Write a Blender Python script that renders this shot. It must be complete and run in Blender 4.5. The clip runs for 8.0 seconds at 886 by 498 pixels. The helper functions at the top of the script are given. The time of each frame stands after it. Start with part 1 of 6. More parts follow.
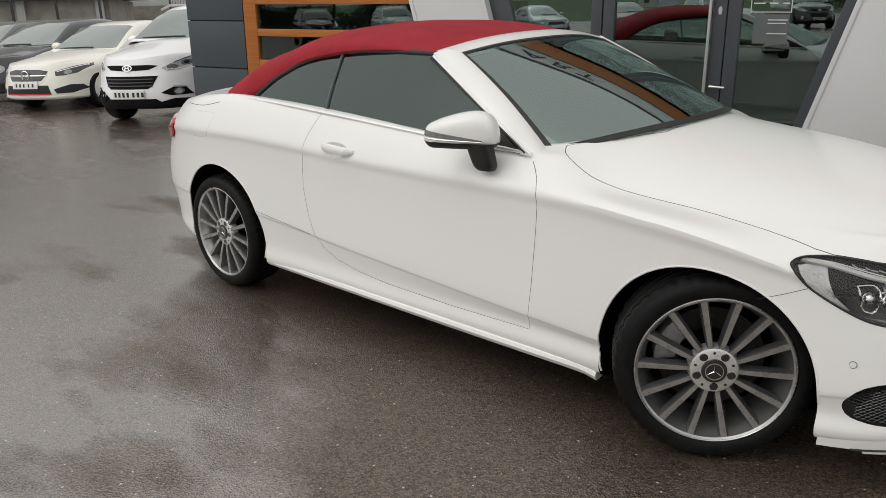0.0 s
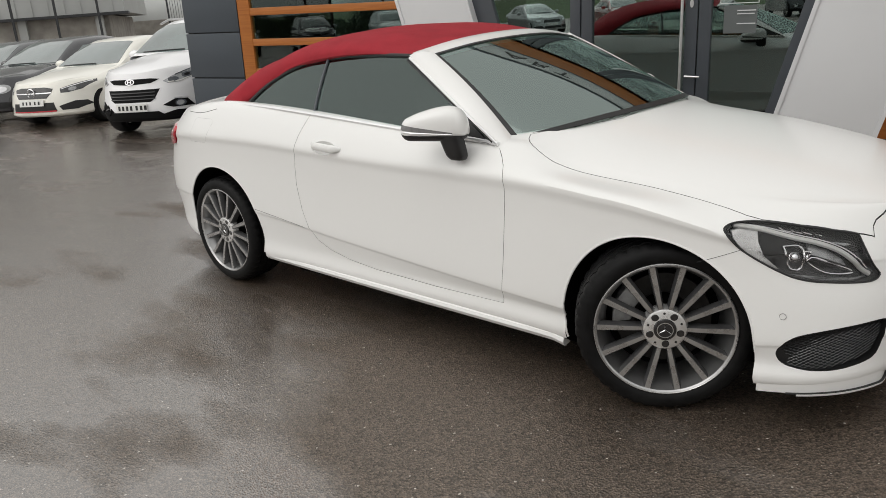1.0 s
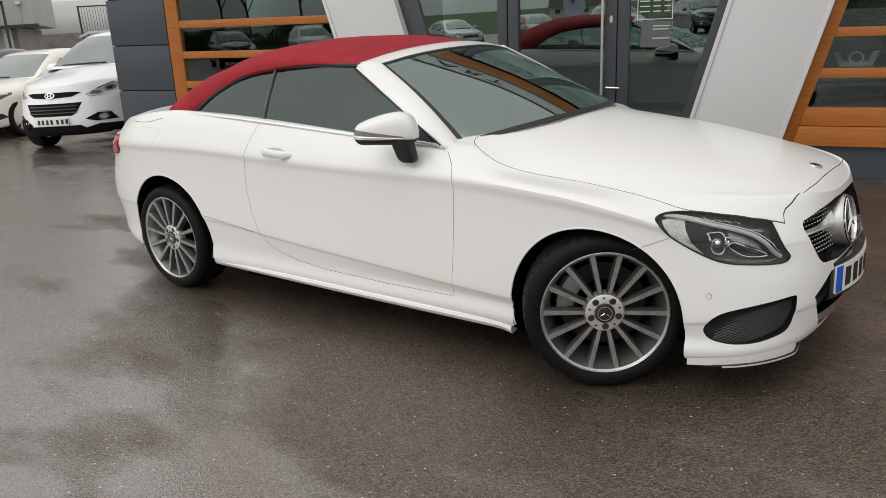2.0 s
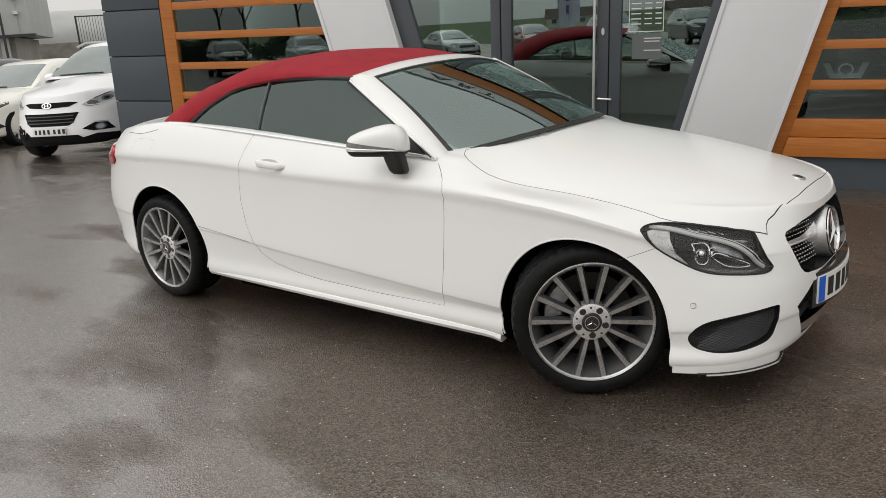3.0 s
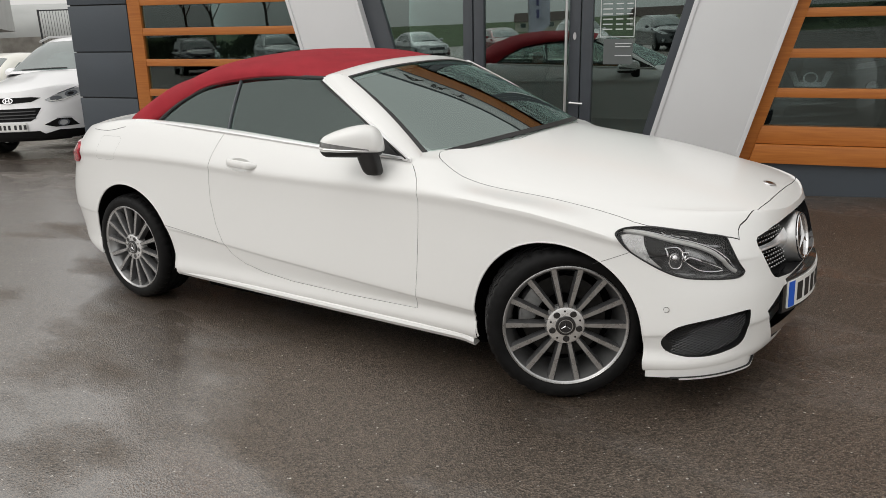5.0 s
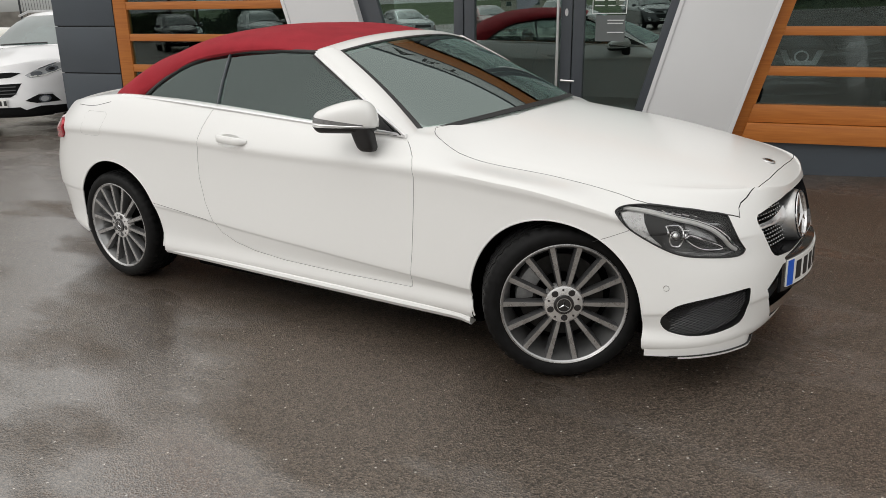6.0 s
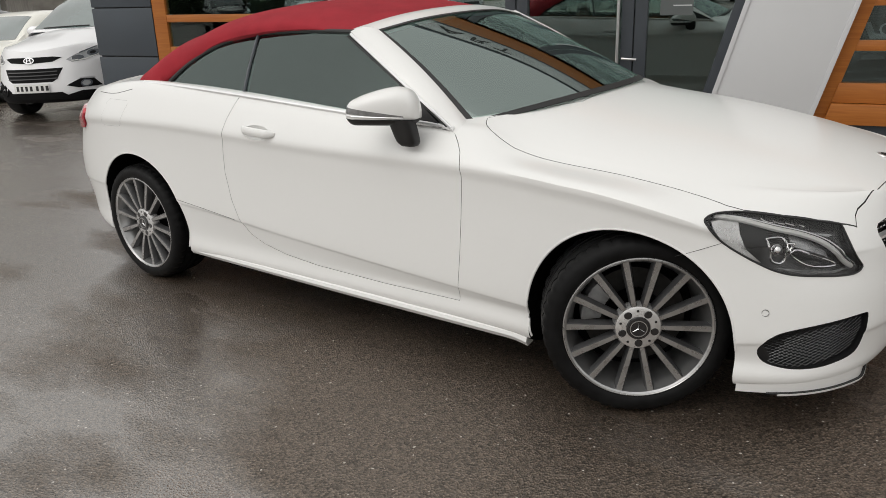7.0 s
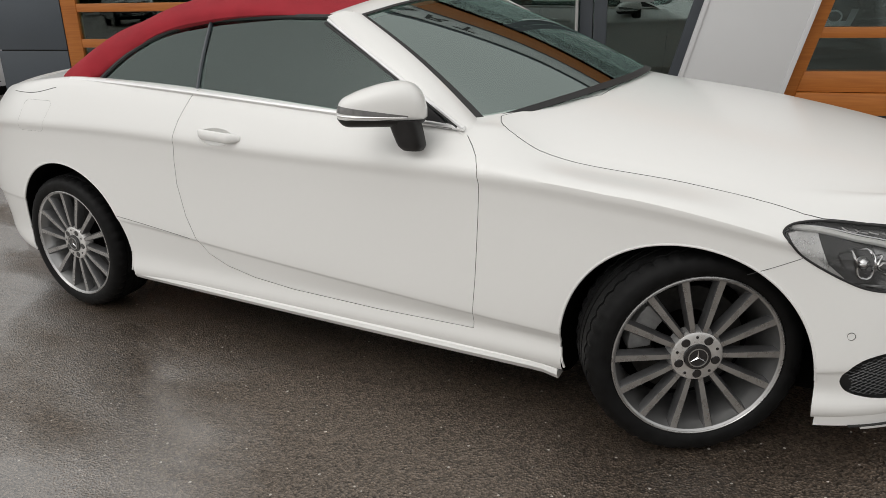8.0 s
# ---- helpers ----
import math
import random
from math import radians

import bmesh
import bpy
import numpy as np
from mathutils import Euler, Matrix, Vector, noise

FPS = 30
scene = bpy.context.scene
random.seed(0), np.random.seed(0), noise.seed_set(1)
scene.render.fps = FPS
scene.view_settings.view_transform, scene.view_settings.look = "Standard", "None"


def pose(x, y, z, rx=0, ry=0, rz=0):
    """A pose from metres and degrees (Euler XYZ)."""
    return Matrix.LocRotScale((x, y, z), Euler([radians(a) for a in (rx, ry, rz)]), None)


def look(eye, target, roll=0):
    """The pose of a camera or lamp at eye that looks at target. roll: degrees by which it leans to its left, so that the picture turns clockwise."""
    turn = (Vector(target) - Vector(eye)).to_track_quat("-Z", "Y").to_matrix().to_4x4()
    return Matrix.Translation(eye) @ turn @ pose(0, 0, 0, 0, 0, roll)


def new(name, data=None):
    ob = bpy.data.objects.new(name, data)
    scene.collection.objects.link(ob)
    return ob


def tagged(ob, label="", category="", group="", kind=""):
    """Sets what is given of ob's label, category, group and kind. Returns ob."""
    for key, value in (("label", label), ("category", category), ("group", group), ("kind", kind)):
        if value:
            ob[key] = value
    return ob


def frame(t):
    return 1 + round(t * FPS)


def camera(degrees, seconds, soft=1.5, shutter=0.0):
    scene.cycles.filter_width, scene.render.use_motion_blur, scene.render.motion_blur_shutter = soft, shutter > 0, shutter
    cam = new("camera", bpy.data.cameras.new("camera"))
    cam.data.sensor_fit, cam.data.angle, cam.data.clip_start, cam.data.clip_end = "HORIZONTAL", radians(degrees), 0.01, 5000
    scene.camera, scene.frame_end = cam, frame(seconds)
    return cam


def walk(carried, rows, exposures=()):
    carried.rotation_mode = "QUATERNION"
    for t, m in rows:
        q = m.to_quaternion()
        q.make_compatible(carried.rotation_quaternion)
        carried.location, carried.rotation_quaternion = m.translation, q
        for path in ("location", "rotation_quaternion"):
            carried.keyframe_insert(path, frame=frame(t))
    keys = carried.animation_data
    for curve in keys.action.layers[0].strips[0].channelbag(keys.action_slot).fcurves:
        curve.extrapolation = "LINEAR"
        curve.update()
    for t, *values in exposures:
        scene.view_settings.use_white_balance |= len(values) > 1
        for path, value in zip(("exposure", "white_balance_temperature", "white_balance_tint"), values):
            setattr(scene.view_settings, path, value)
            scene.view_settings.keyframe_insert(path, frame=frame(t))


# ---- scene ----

# ---------------- camera ----------------
cam = camera(58.6, 8.0, soft=0.75)
PATH = [
    (0, (2.394, -3.105, 1.476), (1.072, -1.721, 0.893), -2.1),
    (0.5, (2.592, -3.152, 1.459), (1.255, -1.789, 0.863), -2.6),
    (1, (2.689, -3.251, 1.483), (1.353, -1.88, 0.906), -4.5),
    (1.5, (2.707, -3.447, 1.472), (1.508, -1.955, 0.892), -4.2),
    (3, (2.789, -3.522, 1.497), (1.601, -2.005, 0.962), -4.0),
    (3.5, (2.778, -3.524, 1.497), (1.624, -1.979, 0.967), -3.6),
    (4, (2.764, -3.524, 1.499), (1.636, -1.959, 0.973), -3.2),
    (5.5, (2.738, -3.521, 1.487), (1.628, -1.951, 0.938), -2.5),
    (6, (2.687, -3.509, 1.475), (1.603, -1.934, 0.889), -2.5),
    (6.5, (2.57, -3.317, 1.456), (1.452, -1.78, 0.831), -2.8),
    (7, (2.415, -3.136, 1.454), (1.24, -1.645, 0.823), -3.5),
    (7.5, (2.142, -3.028, 1.448), (1.058, -1.473, 0.809), -3.9),
    (8, (1.891, -2.961, 1.422), (0.895, -1.357, 0.762), -3.4),
]
walk(cam, [(t, look(eye, target, roll)) for t, eye, target, roll in PATH], exposures=[(0, -0.12), (1.5, -0.04), (3.0, 0.0), (6.0, 0.0), (7.0, -0.08), (8.0, -0.16)])

# ---------------- light ----------------
world = bpy.data.worlds.new("overcast")
scene.world = world
world.use_nodes = True
wn, wl = world.node_tree.nodes, world.node_tree.links
sky = wn.new("ShaderNodeTexSky")
sky.sky_type = "NISHITA"
sky.sun_disc = False
sky.sun_elevation, sky.sun_rotation = radians(48), radians(200)
sky.dust_density, sky.air_density, sky.ozone_density = 6.0, 1.6, 0.6
grey = wn.new("ShaderNodeHueSaturation")
grey.inputs["Saturation"].default_value = 0.15
wl.new(sky.outputs[0], grey.inputs["Color"])
dim = wn.new("ShaderNodeMix")
dim.data_type, dim.blend_type = "RGBA", "MIX"
dim.inputs[0].default_value = 0.93
wl.new(grey.outputs[0], dim.inputs[6])
# closed cloud deck: palest overhead, duller towards the horizon
geo = wn.new("ShaderNodeTexCoord")
sep = wn.new("ShaderNodeSeparateXYZ")
wl.new(geo.outputs["Generated"], sep.inputs[0])
deck = wn.new("ShaderNodeValToRGB")
deck.color_ramp.elements[0].position, deck.color_ramp.elements[1].position = 0.0, 1.0
deck.color_ramp.elements[0].color = (0.87, 0.857, 0.832, 1)
deck.color_ramp.elements[1].color = (1.0, 0.983, 0.937, 1)
wl.new(sep.outputs["Z"], deck.inputs[0])
wl.new(deck.outputs[0], dim.inputs[7])
wl.new(dim.outputs[2], wn["Background"].inputs[0])
wn["Background"].inputs[1].default_value = 0.80
sun = new("sun", bpy.data.lights.new("sun", "SUN"))
sun.data.energy, sun.data.angle, sun.data.color = 0.30, radians(60), (1.0, 0.98, 0.95)
sun.matrix_world = look((2, -9, 14), (0, 0, 0))
scene.view_settings.exposure = 0.0

# ---------------- materials ----------------
def material(name, color, rough=0.5, metal=0.0, vary=0.0, scale=8.0, bump=0.0, bump_scale=200.0, coat=0.0, spec=0.5, rough_vary=0.0, clear=0.0, detail=4.0):
    m = bpy.data.materials.new(name)
    m.use_nodes = True
    nt = m.node_tree
    b = nt.nodes["Principled BSDF"]
    b.inputs["Base Color"].default_value = (*color, 1)
    b.inputs["Roughness"].default_value = rough
    b.inputs["Metallic"].default_value = metal
    b.inputs["Coat Weight"].default_value = coat
    b.inputs["Coat Roughness"].default_value = 0.04
    b.inputs["Specular IOR Level"].default_value = spec
    tc = nt.nodes.new("ShaderNodeTexCoord")
    if vary or rough_vary:
        n1 = nt.nodes.new("ShaderNodeTexNoise")
        n1.inputs["Scale"].default_value, n1.inputs["Detail"].default_value = scale, detail
        nt.links.new(tc.outputs["Object"], n1.inputs["Vector"])
        if vary:
            ramp = nt.nodes.new("ShaderNodeValToRGB")
            ramp.color_ramp.elements[0].position, ramp.color_ramp.elements[1].position = 0.3, 0.7
            ramp.color_ramp.elements[0].color = (*[c * (1 - vary) for c in color], 1)
            ramp.color_ramp.elements[1].color = (*[min(1, c * (1 + vary)) for c in color], 1)
            nt.links.new(n1.outputs["Fac"], ramp.inputs[0])
            nt.links.new(ramp.outputs[0], b.inputs["Base Color"])
        if rough_vary:
            mr = nt.nodes.new("ShaderNodeMapRange")
            mr.inputs["From Min"].default_value, mr.inputs["From Max"].default_value = 0.3, 0.7
            mr.inputs["To Min"].default_value, mr.inputs["To Max"].default_value = max(0.02, rough - rough_vary), min(1, rough + rough_vary)
            nt.links.new(n1.outputs["Fac"], mr.inputs["Value"])
            nt.links.new(mr.outputs[0], b.inputs["Roughness"])
    if bump:
        n2 = nt.nodes.new("ShaderNodeTexNoise")
        n2.inputs["Scale"].default_value, n2.inputs["Detail"].default_value = bump_scale, 3
        nt.links.new(tc.outputs["Object"], n2.inputs["Vector"])
        bp = nt.nodes.new("ShaderNodeBump")
        bp.inputs["Strength"].default_value, bp.inputs["Distance"].default_value = bump, 0.002
        nt.links.new(n2.outputs["Fac"], bp.inputs["Height"])
        nt.links.new(bp.outputs[0], b.inputs["Normal"])
    if clear:
        b.inputs["Alpha"].default_value = 1.0
        tr = nt.nodes.new("ShaderNodeBsdfTransparent")
        tr.inputs[0].default_value = (*color, 1)
        gl = nt.nodes.new("ShaderNodeBsdfGlossy")
        gl.inputs["Roughness"].default_value = rough
        gl.inputs["Color"].default_value = (0.84, 0.99, 0.95, 1)
        fr = nt.nodes.new("ShaderNodeFresnel")
        fr.inputs["IOR"].default_value = clear
        mx = nt.nodes.new("ShaderNodeMixShader")
        nt.links.new(fr.outputs[0], mx.inputs[0])
        nt.links.new(tr.outputs[0], mx.inputs[1])
        nt.links.new(gl.outputs[0], mx.inputs[2])
        nt.links.new(mx.outputs[0], nt.nodes["Material Output"].inputs["Surface"])
    return m


WHITE = material("white_paint", (0.755, 0.755, 0.742), 0.34, coat=0.6, vary=0.003, scale=60)
WHITE.node_tree.nodes["Principled BSDF"].inputs["Coat Roughness"].default_value = 0.13
CREAM = material("cream_paint", (0.83, 0.815, 0.745), 0.3, coat=0.7, vary=0.02, scale=3)
COOLWHITE = material("cool_white_paint", (0.86, 0.86, 0.87), 0.3, coat=0.7, vary=0.02, scale=3)
BLACKPAINT = material("black_paint", (0.02, 0.021, 0.026), 0.2, coat=1.0, vary=0.2, scale=3)
GREYPAINT = material("grey_paint", (0.06, 0.065, 0.07), 0.25, coat=1.0, vary=0.1, scale=3)
SILVERPAINT = material("silver_paint", (0.45, 0.46, 0.47), 0.3, metal=0.5, coat=1.0, vary=0.05, scale=3)
REDPAINT = material("red_paint", (0.25, 0.02, 0.02), 0.25, coat=1.0, vary=0.1, scale=3)
SEAM = material("seam_shadow_rubber", (0.02, 0.02, 0.02), 0.8, vary=0.2)
LINER = material("felt_liner", (0.004, 0.004, 0.004), 0.95, spec=0.03, vary=0.3, scale=40, bump=0.3, bump_scale=300)
MATTBLACK = material("matt_black_plastic", (0.006, 0.006, 0.0065), 0.7, spec=0.12, vary=0.25, scale=30, bump=0.2, bump_scale=500)
PLASTIC = material("black_plastic", (0.009, 0.009, 0.0095), 0.5, vary=0.25, scale=30, bump=0.15, bump_scale=600)
GLOSSBLACK = material("gloss_black", (0.012, 0.012, 0.013), 0.12, coat=0.6, vary=0.1)
RUBBER = material("tyre_rubber", (0.0070, 0.0070, 0.0072), 0.52, spec=0.12, vary=0.35, scale=25, bump=0.3, bump_scale=300, rough_vary=0.12)
ALLOY = material("machined_alloy", (0.64, 0.635, 0.63), 0.30, metal=0.75, vary=0.08, scale=30, rough_vary=0.08)
SPOKEFACE = material("grey_machined_alloy", (0.37, 0.367, 0.362), 0.28, metal=0.8, vary=0.10, scale=30, rough_vary=0.06)
ALLOYDARK = material("grey_alloy_paint", (0.10, 0.10, 0.102), 0.38, metal=0.55, vary=0.15, scale=25)
CHROME = material("chrome", (0.75, 0.75, 0.76), 0.08, metal=1.0, vary=0.04)
TRIM = material("polished_trim", (0.88, 0.88, 0.885), 0.28, metal=0.75, vary=0.04, scale=20)
SATIN = material("satin_aluminium", (0.60, 0.60, 0.60), 0.35, metal=1.0, vary=0.06, scale=20)
BARREL = material("silver_barrel", (0.40, 0.40, 0.40), 0.30, metal=0.85, vary=0.1, scale=20)
BRAKE = material("brake_steel", (0.030, 0.029, 0.028), 0.45, metal=0.7, vary=0.3, scale=40)
CALIPER = material("caliper_grey", (0.36, 0.36, 0.36), 0.5, metal=0.3, vary=0.2, scale=40)
FABRIC = material("red_canvas", (0.30, 0.020, 0.030), 0.85, vary=0.12, scale=10, bump=0.5, bump_scale=900, spec=0.25)
LEATHER = material("brown_leather", (0.36, 0.14, 0.095), 0.5, vary=0.2, scale=20, bump=0.2, bump_scale=250)
INTERIOR = material("dark_trim", (0.035, 0.035, 0.036), 0.6, vary=0.2, scale=20)
CARGLASS = material("tinted_glass", (0.86, 0.91, 0.88), 0.01, clear=1.85)
SCREEN = material("windscreen_glass", (0.74, 0.82, 0.79), 0.01, clear=3.1)
CLEAR = material("clear_lens", (0.95, 0.95, 0.95), 0.02, clear=1.4)
CLEAR.node_tree.nodes["Glossy BSDF"].inputs["Color"].default_value = (0.8, 0.8, 0.8, 1)
BGGLASS = material("dark_car_glass", (0.09, 0.125, 0.12), 0.04, spec=1.0, vary=0.3, scale=2, coat=1.0)
BGGLASS.node_tree.nodes["Principled BSDF"].inputs["Coat IOR"].default_value = 1.75
TAILRED = material("red_lens", (0.52, 0.018, 0.035), 0.12, coat=1.0, vary=0.15, scale=30)
PLATEWHITE = material("plate_white", (0.75, 0.75, 0.73), 0.35, vary=0.03)
PLATEBLUE = material("plate_blue", (0.01, 0.10, 0.55), 0.35, vary=0.05)
PLATEINK = material("plate_ink", (0.015, 0.015, 0.015), 0.5, vary=0.1)
CLAD = material("slate_cladding", (0.040, 0.050, 0.062), 0.42, vary=0.10, scale=1.5, rough_vary=0.08, bump=0.05, bump_scale=80)
PANELWHITE = material("pale_panel", (0.63, 0.635, 0.645), 0.40, vary=0.03, scale=1.2, rough_vary=0.06)
FRAMEGREY = material("grey_frame", (0.055, 0.062, 0.072), 0.38, vary=0.08, scale=4)
PANE = material("window_pane", (0.60, 0.64, 0.64), 0.005, clear=1.7)
DOORPANE = material("door_pane", (0.62, 0.66, 0.66), 0.005, clear=2.6)
# dark wall and floor colour stands in for the dimness of the room
ROOMSHADE = material("room_shade", (0.05, 0.05, 0.05), 0.8, vary=0.3, scale=2)
PAPER = material("paper", (0.55, 0.56, 0.56), 0.6, vary=0.04)
DECAL = material("frosted_decal", (0.10, 0.11, 0.11), 0.5, vary=0.05)
FLAG = material("flag_cloth", (0.70, 0.73, 0.86), 0.8, vary=0.06, scale=6)
FLAGINK = material("flag_ink", (0.16, 0.16, 0.34), 0.8, vary=0.06)
PRINT = material("print", (0.05, 0.05, 0.05), 0.6, vary=0.1)
METALWALL = material("metal_wall", (0.42, 0.43, 0.42), 0.6, vary=0.06, scale=1.0)
DIRTYWALL = material("stained_wall", (0.33, 0.31, 0.28), 0.8, vary=0.25, scale=2.5)
FENCEDARK = material("fence_dark", (0.03, 0.032, 0.035), 0.6, vary=0.15)
GRASS = material("grass", (0.07, 0.11, 0.035), 0.9, vary=0.4, scale=0.4)
FOLIAGE = material("evergreen_leaf", (0.035, 0.055, 0.022), 0.7, vary=0.4, scale=0.8)
ROOFTILE = material("roof_tile", (0.10, 0.07, 0.06), 0.8, vary=0.3, scale=3)
RENDERED = material("house_wall", (0.72, 0.68, 0.60), 0.9, vary=0.1, scale=2)
BARK = material("bark", (0.08, 0.065, 0.05), 0.9, vary=0.3, scale=10)
FACET = material("pale_lens_facet", (0.34, 0.345, 0.35), 0.25, metal=0.5, vary=0.3, scale=60)
HOUSING = material("lamp_housing", (0.045, 0.045, 0.047), 0.30, coat=0.5, vary=0.3, scale=30)
LAMPGLASS = material("lamp_glass", (0.36, 0.37, 0.38), 0.10, spec=0.8, vary=0.2, scale=9, coat=1.0)
SMOKED = material("smoked_lens", (0.16, 0.16, 0.16), 0.15, coat=1.0, vary=0.2, scale=60)


def wood_material():
    m = material("stained_wood", (0.40, 0.135, 0.028), 0.45, coat=0.06, spec=0.35)
    nt = m.node_tree
    b = nt.nodes["Principled BSDF"]
    tc = nt.nodes.new("ShaderNodeTexCoord")
    mp = nt.nodes.new("ShaderNodeMapping")
    mp.inputs["Scale"].default_value = (1.5, 30, 30)
    nt.links.new(tc.outputs["Object"], mp.inputs["Vector"])
    n1 = nt.nodes.new("ShaderNodeTexNoise")
    n1.inputs["Scale"].default_value, n1.inputs["Detail"].default_value, n1.inputs["Distortion"].default_value = 2.0, 6, 0.6
    nt.links.new(mp.outputs[0], n1.inputs["Vector"])
    ramp = nt.nodes.new("ShaderNodeValToRGB")
    ramp.color_ramp.elements[0].position, ramp.color_ramp.elements[1].position = 0.3, 0.72
    ramp.color_ramp.elements[0].color = (0.31, 0.095, 0.016, 1)
    ramp.color_ramp.elements[1].color = (0.42, 0.148, 0.027, 1)
    nt.links.new(n1.outputs["Fac"], ramp.inputs[0])
    nt.links.new(ramp.outputs[0], b.inputs["Base Color"])
    bp = nt.nodes.new("ShaderNodeBump")
    bp.inputs["Strength"].default_value, bp.inputs["Distance"].default_value = 0.2, 0.001
    nt.links.new(n1.outputs["Fac"], bp.inputs["Height"])
    nt.links.new(bp.outputs[0], b.inputs["Normal"])
    return m


WOOD = wood_material()


def asphalt_material():
    """Wet tarmac: stony grain, damp film, standing water in shallow pools."""
    m = material("wet_asphalt", (0.05, 0.046, 0.043), 0.5)
    nt = m.node_tree
    b = nt.nodes["Principled BSDF"]
    tc = nt.nodes.new("ShaderNodeTexCoord")

    def tex(scale, detail=4.0, src=None):
        n = nt.nodes.new("ShaderNodeTexNoise")
        n.inputs["Scale"].default_value, n.inputs["Detail"].default_value = scale, detail
        nt.links.new(src or tc.outputs["Object"], n.inputs["Vector"])
        return n.outputs["Fac"]

    def cells(scale):
        v = nt.nodes.new("ShaderNodeTexVoronoi")
        v.inputs["Scale"].default_value = scale
        nt.links.new(tc.outputs["Object"], v.inputs["Vector"])
        one = nt.nodes.new("ShaderNodeSeparateColor")
        nt.links.new(v.outputs["Color"], one.inputs[0])
        return v.outputs["Distance"], one.outputs[0]

    def ramp(src, p0, p1, c0, c1):
        r = nt.nodes.new("ShaderNodeValToRGB")
        r.color_ramp.elements[0].position, r.color_ramp.elements[1].position = p0, p1
        r.color_ramp.elements[0].color, r.color_ramp.elements[1].color = (*c0, 1), (*c1, 1)
        nt.links.new(src, r.inputs[0])
        return r.outputs[0]

    def mix(kind, fac, a, c):
        x = nt.nodes.new("ShaderNodeMix")
        x.data_type, x.blend_type = "RGBA", kind
        if isinstance(fac, float):
            x.inputs[0].default_value = fac
        else:
            nt.links.new(fac, x.inputs[0])
        nt.links.new(a, x.inputs[6])
        nt.links.new(c, x.inputs[7])
        return x.outputs[2]

    def span(src, f0, f1, t0, t1, socket=None):
        r = nt.nodes.new("ShaderNodeMapRange")
        r.inputs["From Min"].default_value, r.inputs["From Max"].default_value = f0, f1
        r.inputs["To Min"].default_value, r.inputs["To Max"].default_value = t0, t1
        nt.links.new(src, r.inputs["Value"])
        if socket is not None:
            nt.links.new(r.outputs[0], socket)
        return r.outputs[0]

    def plus(a, c):
        x = nt.nodes.new("ShaderNodeMath")
        x.operation = "ADD"
        nt.links.new(a, x.inputs[0])
        nt.links.new(c, x.inputs[1])
        return x.outputs[0]

    # brown-grey binder with paler and darker chips; the gaps between them are dark
    large = ramp(tex(0.5, 5), 0.35, 0.68, (0.036, 0.0255, 0.0175), (0.054, 0.0400, 0.0285))
    gap, tone = cells(140)
    stones = ramp(tone, 0.0, 1.0, (0.22, 0.21, 0.20), (1.95, 1.88, 1.80))
    span(tone, 0.0, 1.0, 0.27, 0.70, b.inputs["Specular IOR Level"])
    col = mix("MULTIPLY", 1.0, large, stones)
    col = mix("MULTIPLY", 1.0, col, ramp(gap, 0.25, 0.75, (1.15, 1.15, 1.15), (0.35, 0.35, 0.35)))
    small, tone2 = cells(290)
    col = mix("MULTIPLY", 0.7, col, ramp(tone2, 0.0, 1.0, (0.55, 0.55, 0.55), (1.5, 1.5, 1.5)))
    speck, pick = cells(30)
    size = nt.nodes.new("ShaderNodeMath")
    size.operation = "SUBTRACT"
    nt.links.new(span(pick, 0.35, 1.0, 0.0, 0.15), size.inputs[0])
    nt.links.new(speck, size.inputs[1])
    light = nt.nodes.new("ShaderNodeRGB")
    light.outputs[0].default_value = (0.50, 0.47, 0.43, 1)
    col = mix("MIX", ramp(size.outputs[0], 0.0, 0.012, (0, 0, 0), (1, 1, 1)), col, light.outputs[0])
    nt.links.new(col, b.inputs["Base Color"])
    span(tex(0.7, 6), 0.36, 0.64, 0.36, 0.50, b.inputs["Roughness"])
    b.inputs["IOR"].default_value = 2.3
    b.inputs["Specular Tint"].default_value = (1.0, 0.87, 0.76, 1)
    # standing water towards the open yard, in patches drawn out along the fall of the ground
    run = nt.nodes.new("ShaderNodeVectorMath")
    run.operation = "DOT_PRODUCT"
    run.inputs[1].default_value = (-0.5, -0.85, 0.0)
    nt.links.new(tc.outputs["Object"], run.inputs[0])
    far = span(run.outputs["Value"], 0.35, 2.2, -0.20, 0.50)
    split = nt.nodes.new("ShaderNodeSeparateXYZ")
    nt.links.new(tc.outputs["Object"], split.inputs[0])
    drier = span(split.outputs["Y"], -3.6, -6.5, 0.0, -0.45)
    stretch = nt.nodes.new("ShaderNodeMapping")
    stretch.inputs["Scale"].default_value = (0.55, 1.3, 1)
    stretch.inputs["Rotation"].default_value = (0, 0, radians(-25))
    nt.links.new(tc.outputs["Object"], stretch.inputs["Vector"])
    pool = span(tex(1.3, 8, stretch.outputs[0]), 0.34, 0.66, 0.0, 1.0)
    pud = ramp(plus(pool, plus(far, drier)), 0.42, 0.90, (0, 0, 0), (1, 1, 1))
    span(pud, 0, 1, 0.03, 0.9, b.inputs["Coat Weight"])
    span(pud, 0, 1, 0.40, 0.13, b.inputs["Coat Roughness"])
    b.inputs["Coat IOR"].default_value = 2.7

    def relief(src, distance, under=None):
        bp = nt.nodes.new("ShaderNodeBump")
        bp.inputs["Distance"].default_value = distance
        nt.links.new(src, bp.inputs["Height"])
        if under is not None:
            nt.links.new(under, bp.inputs["Normal"])
        return bp
    fine = relief(gap, 0.0035)
    fine.inputs["Strength"].default_value = 0.8
    wavy = relief(tex(7.0, 3), 0.01, fine.outputs[0])
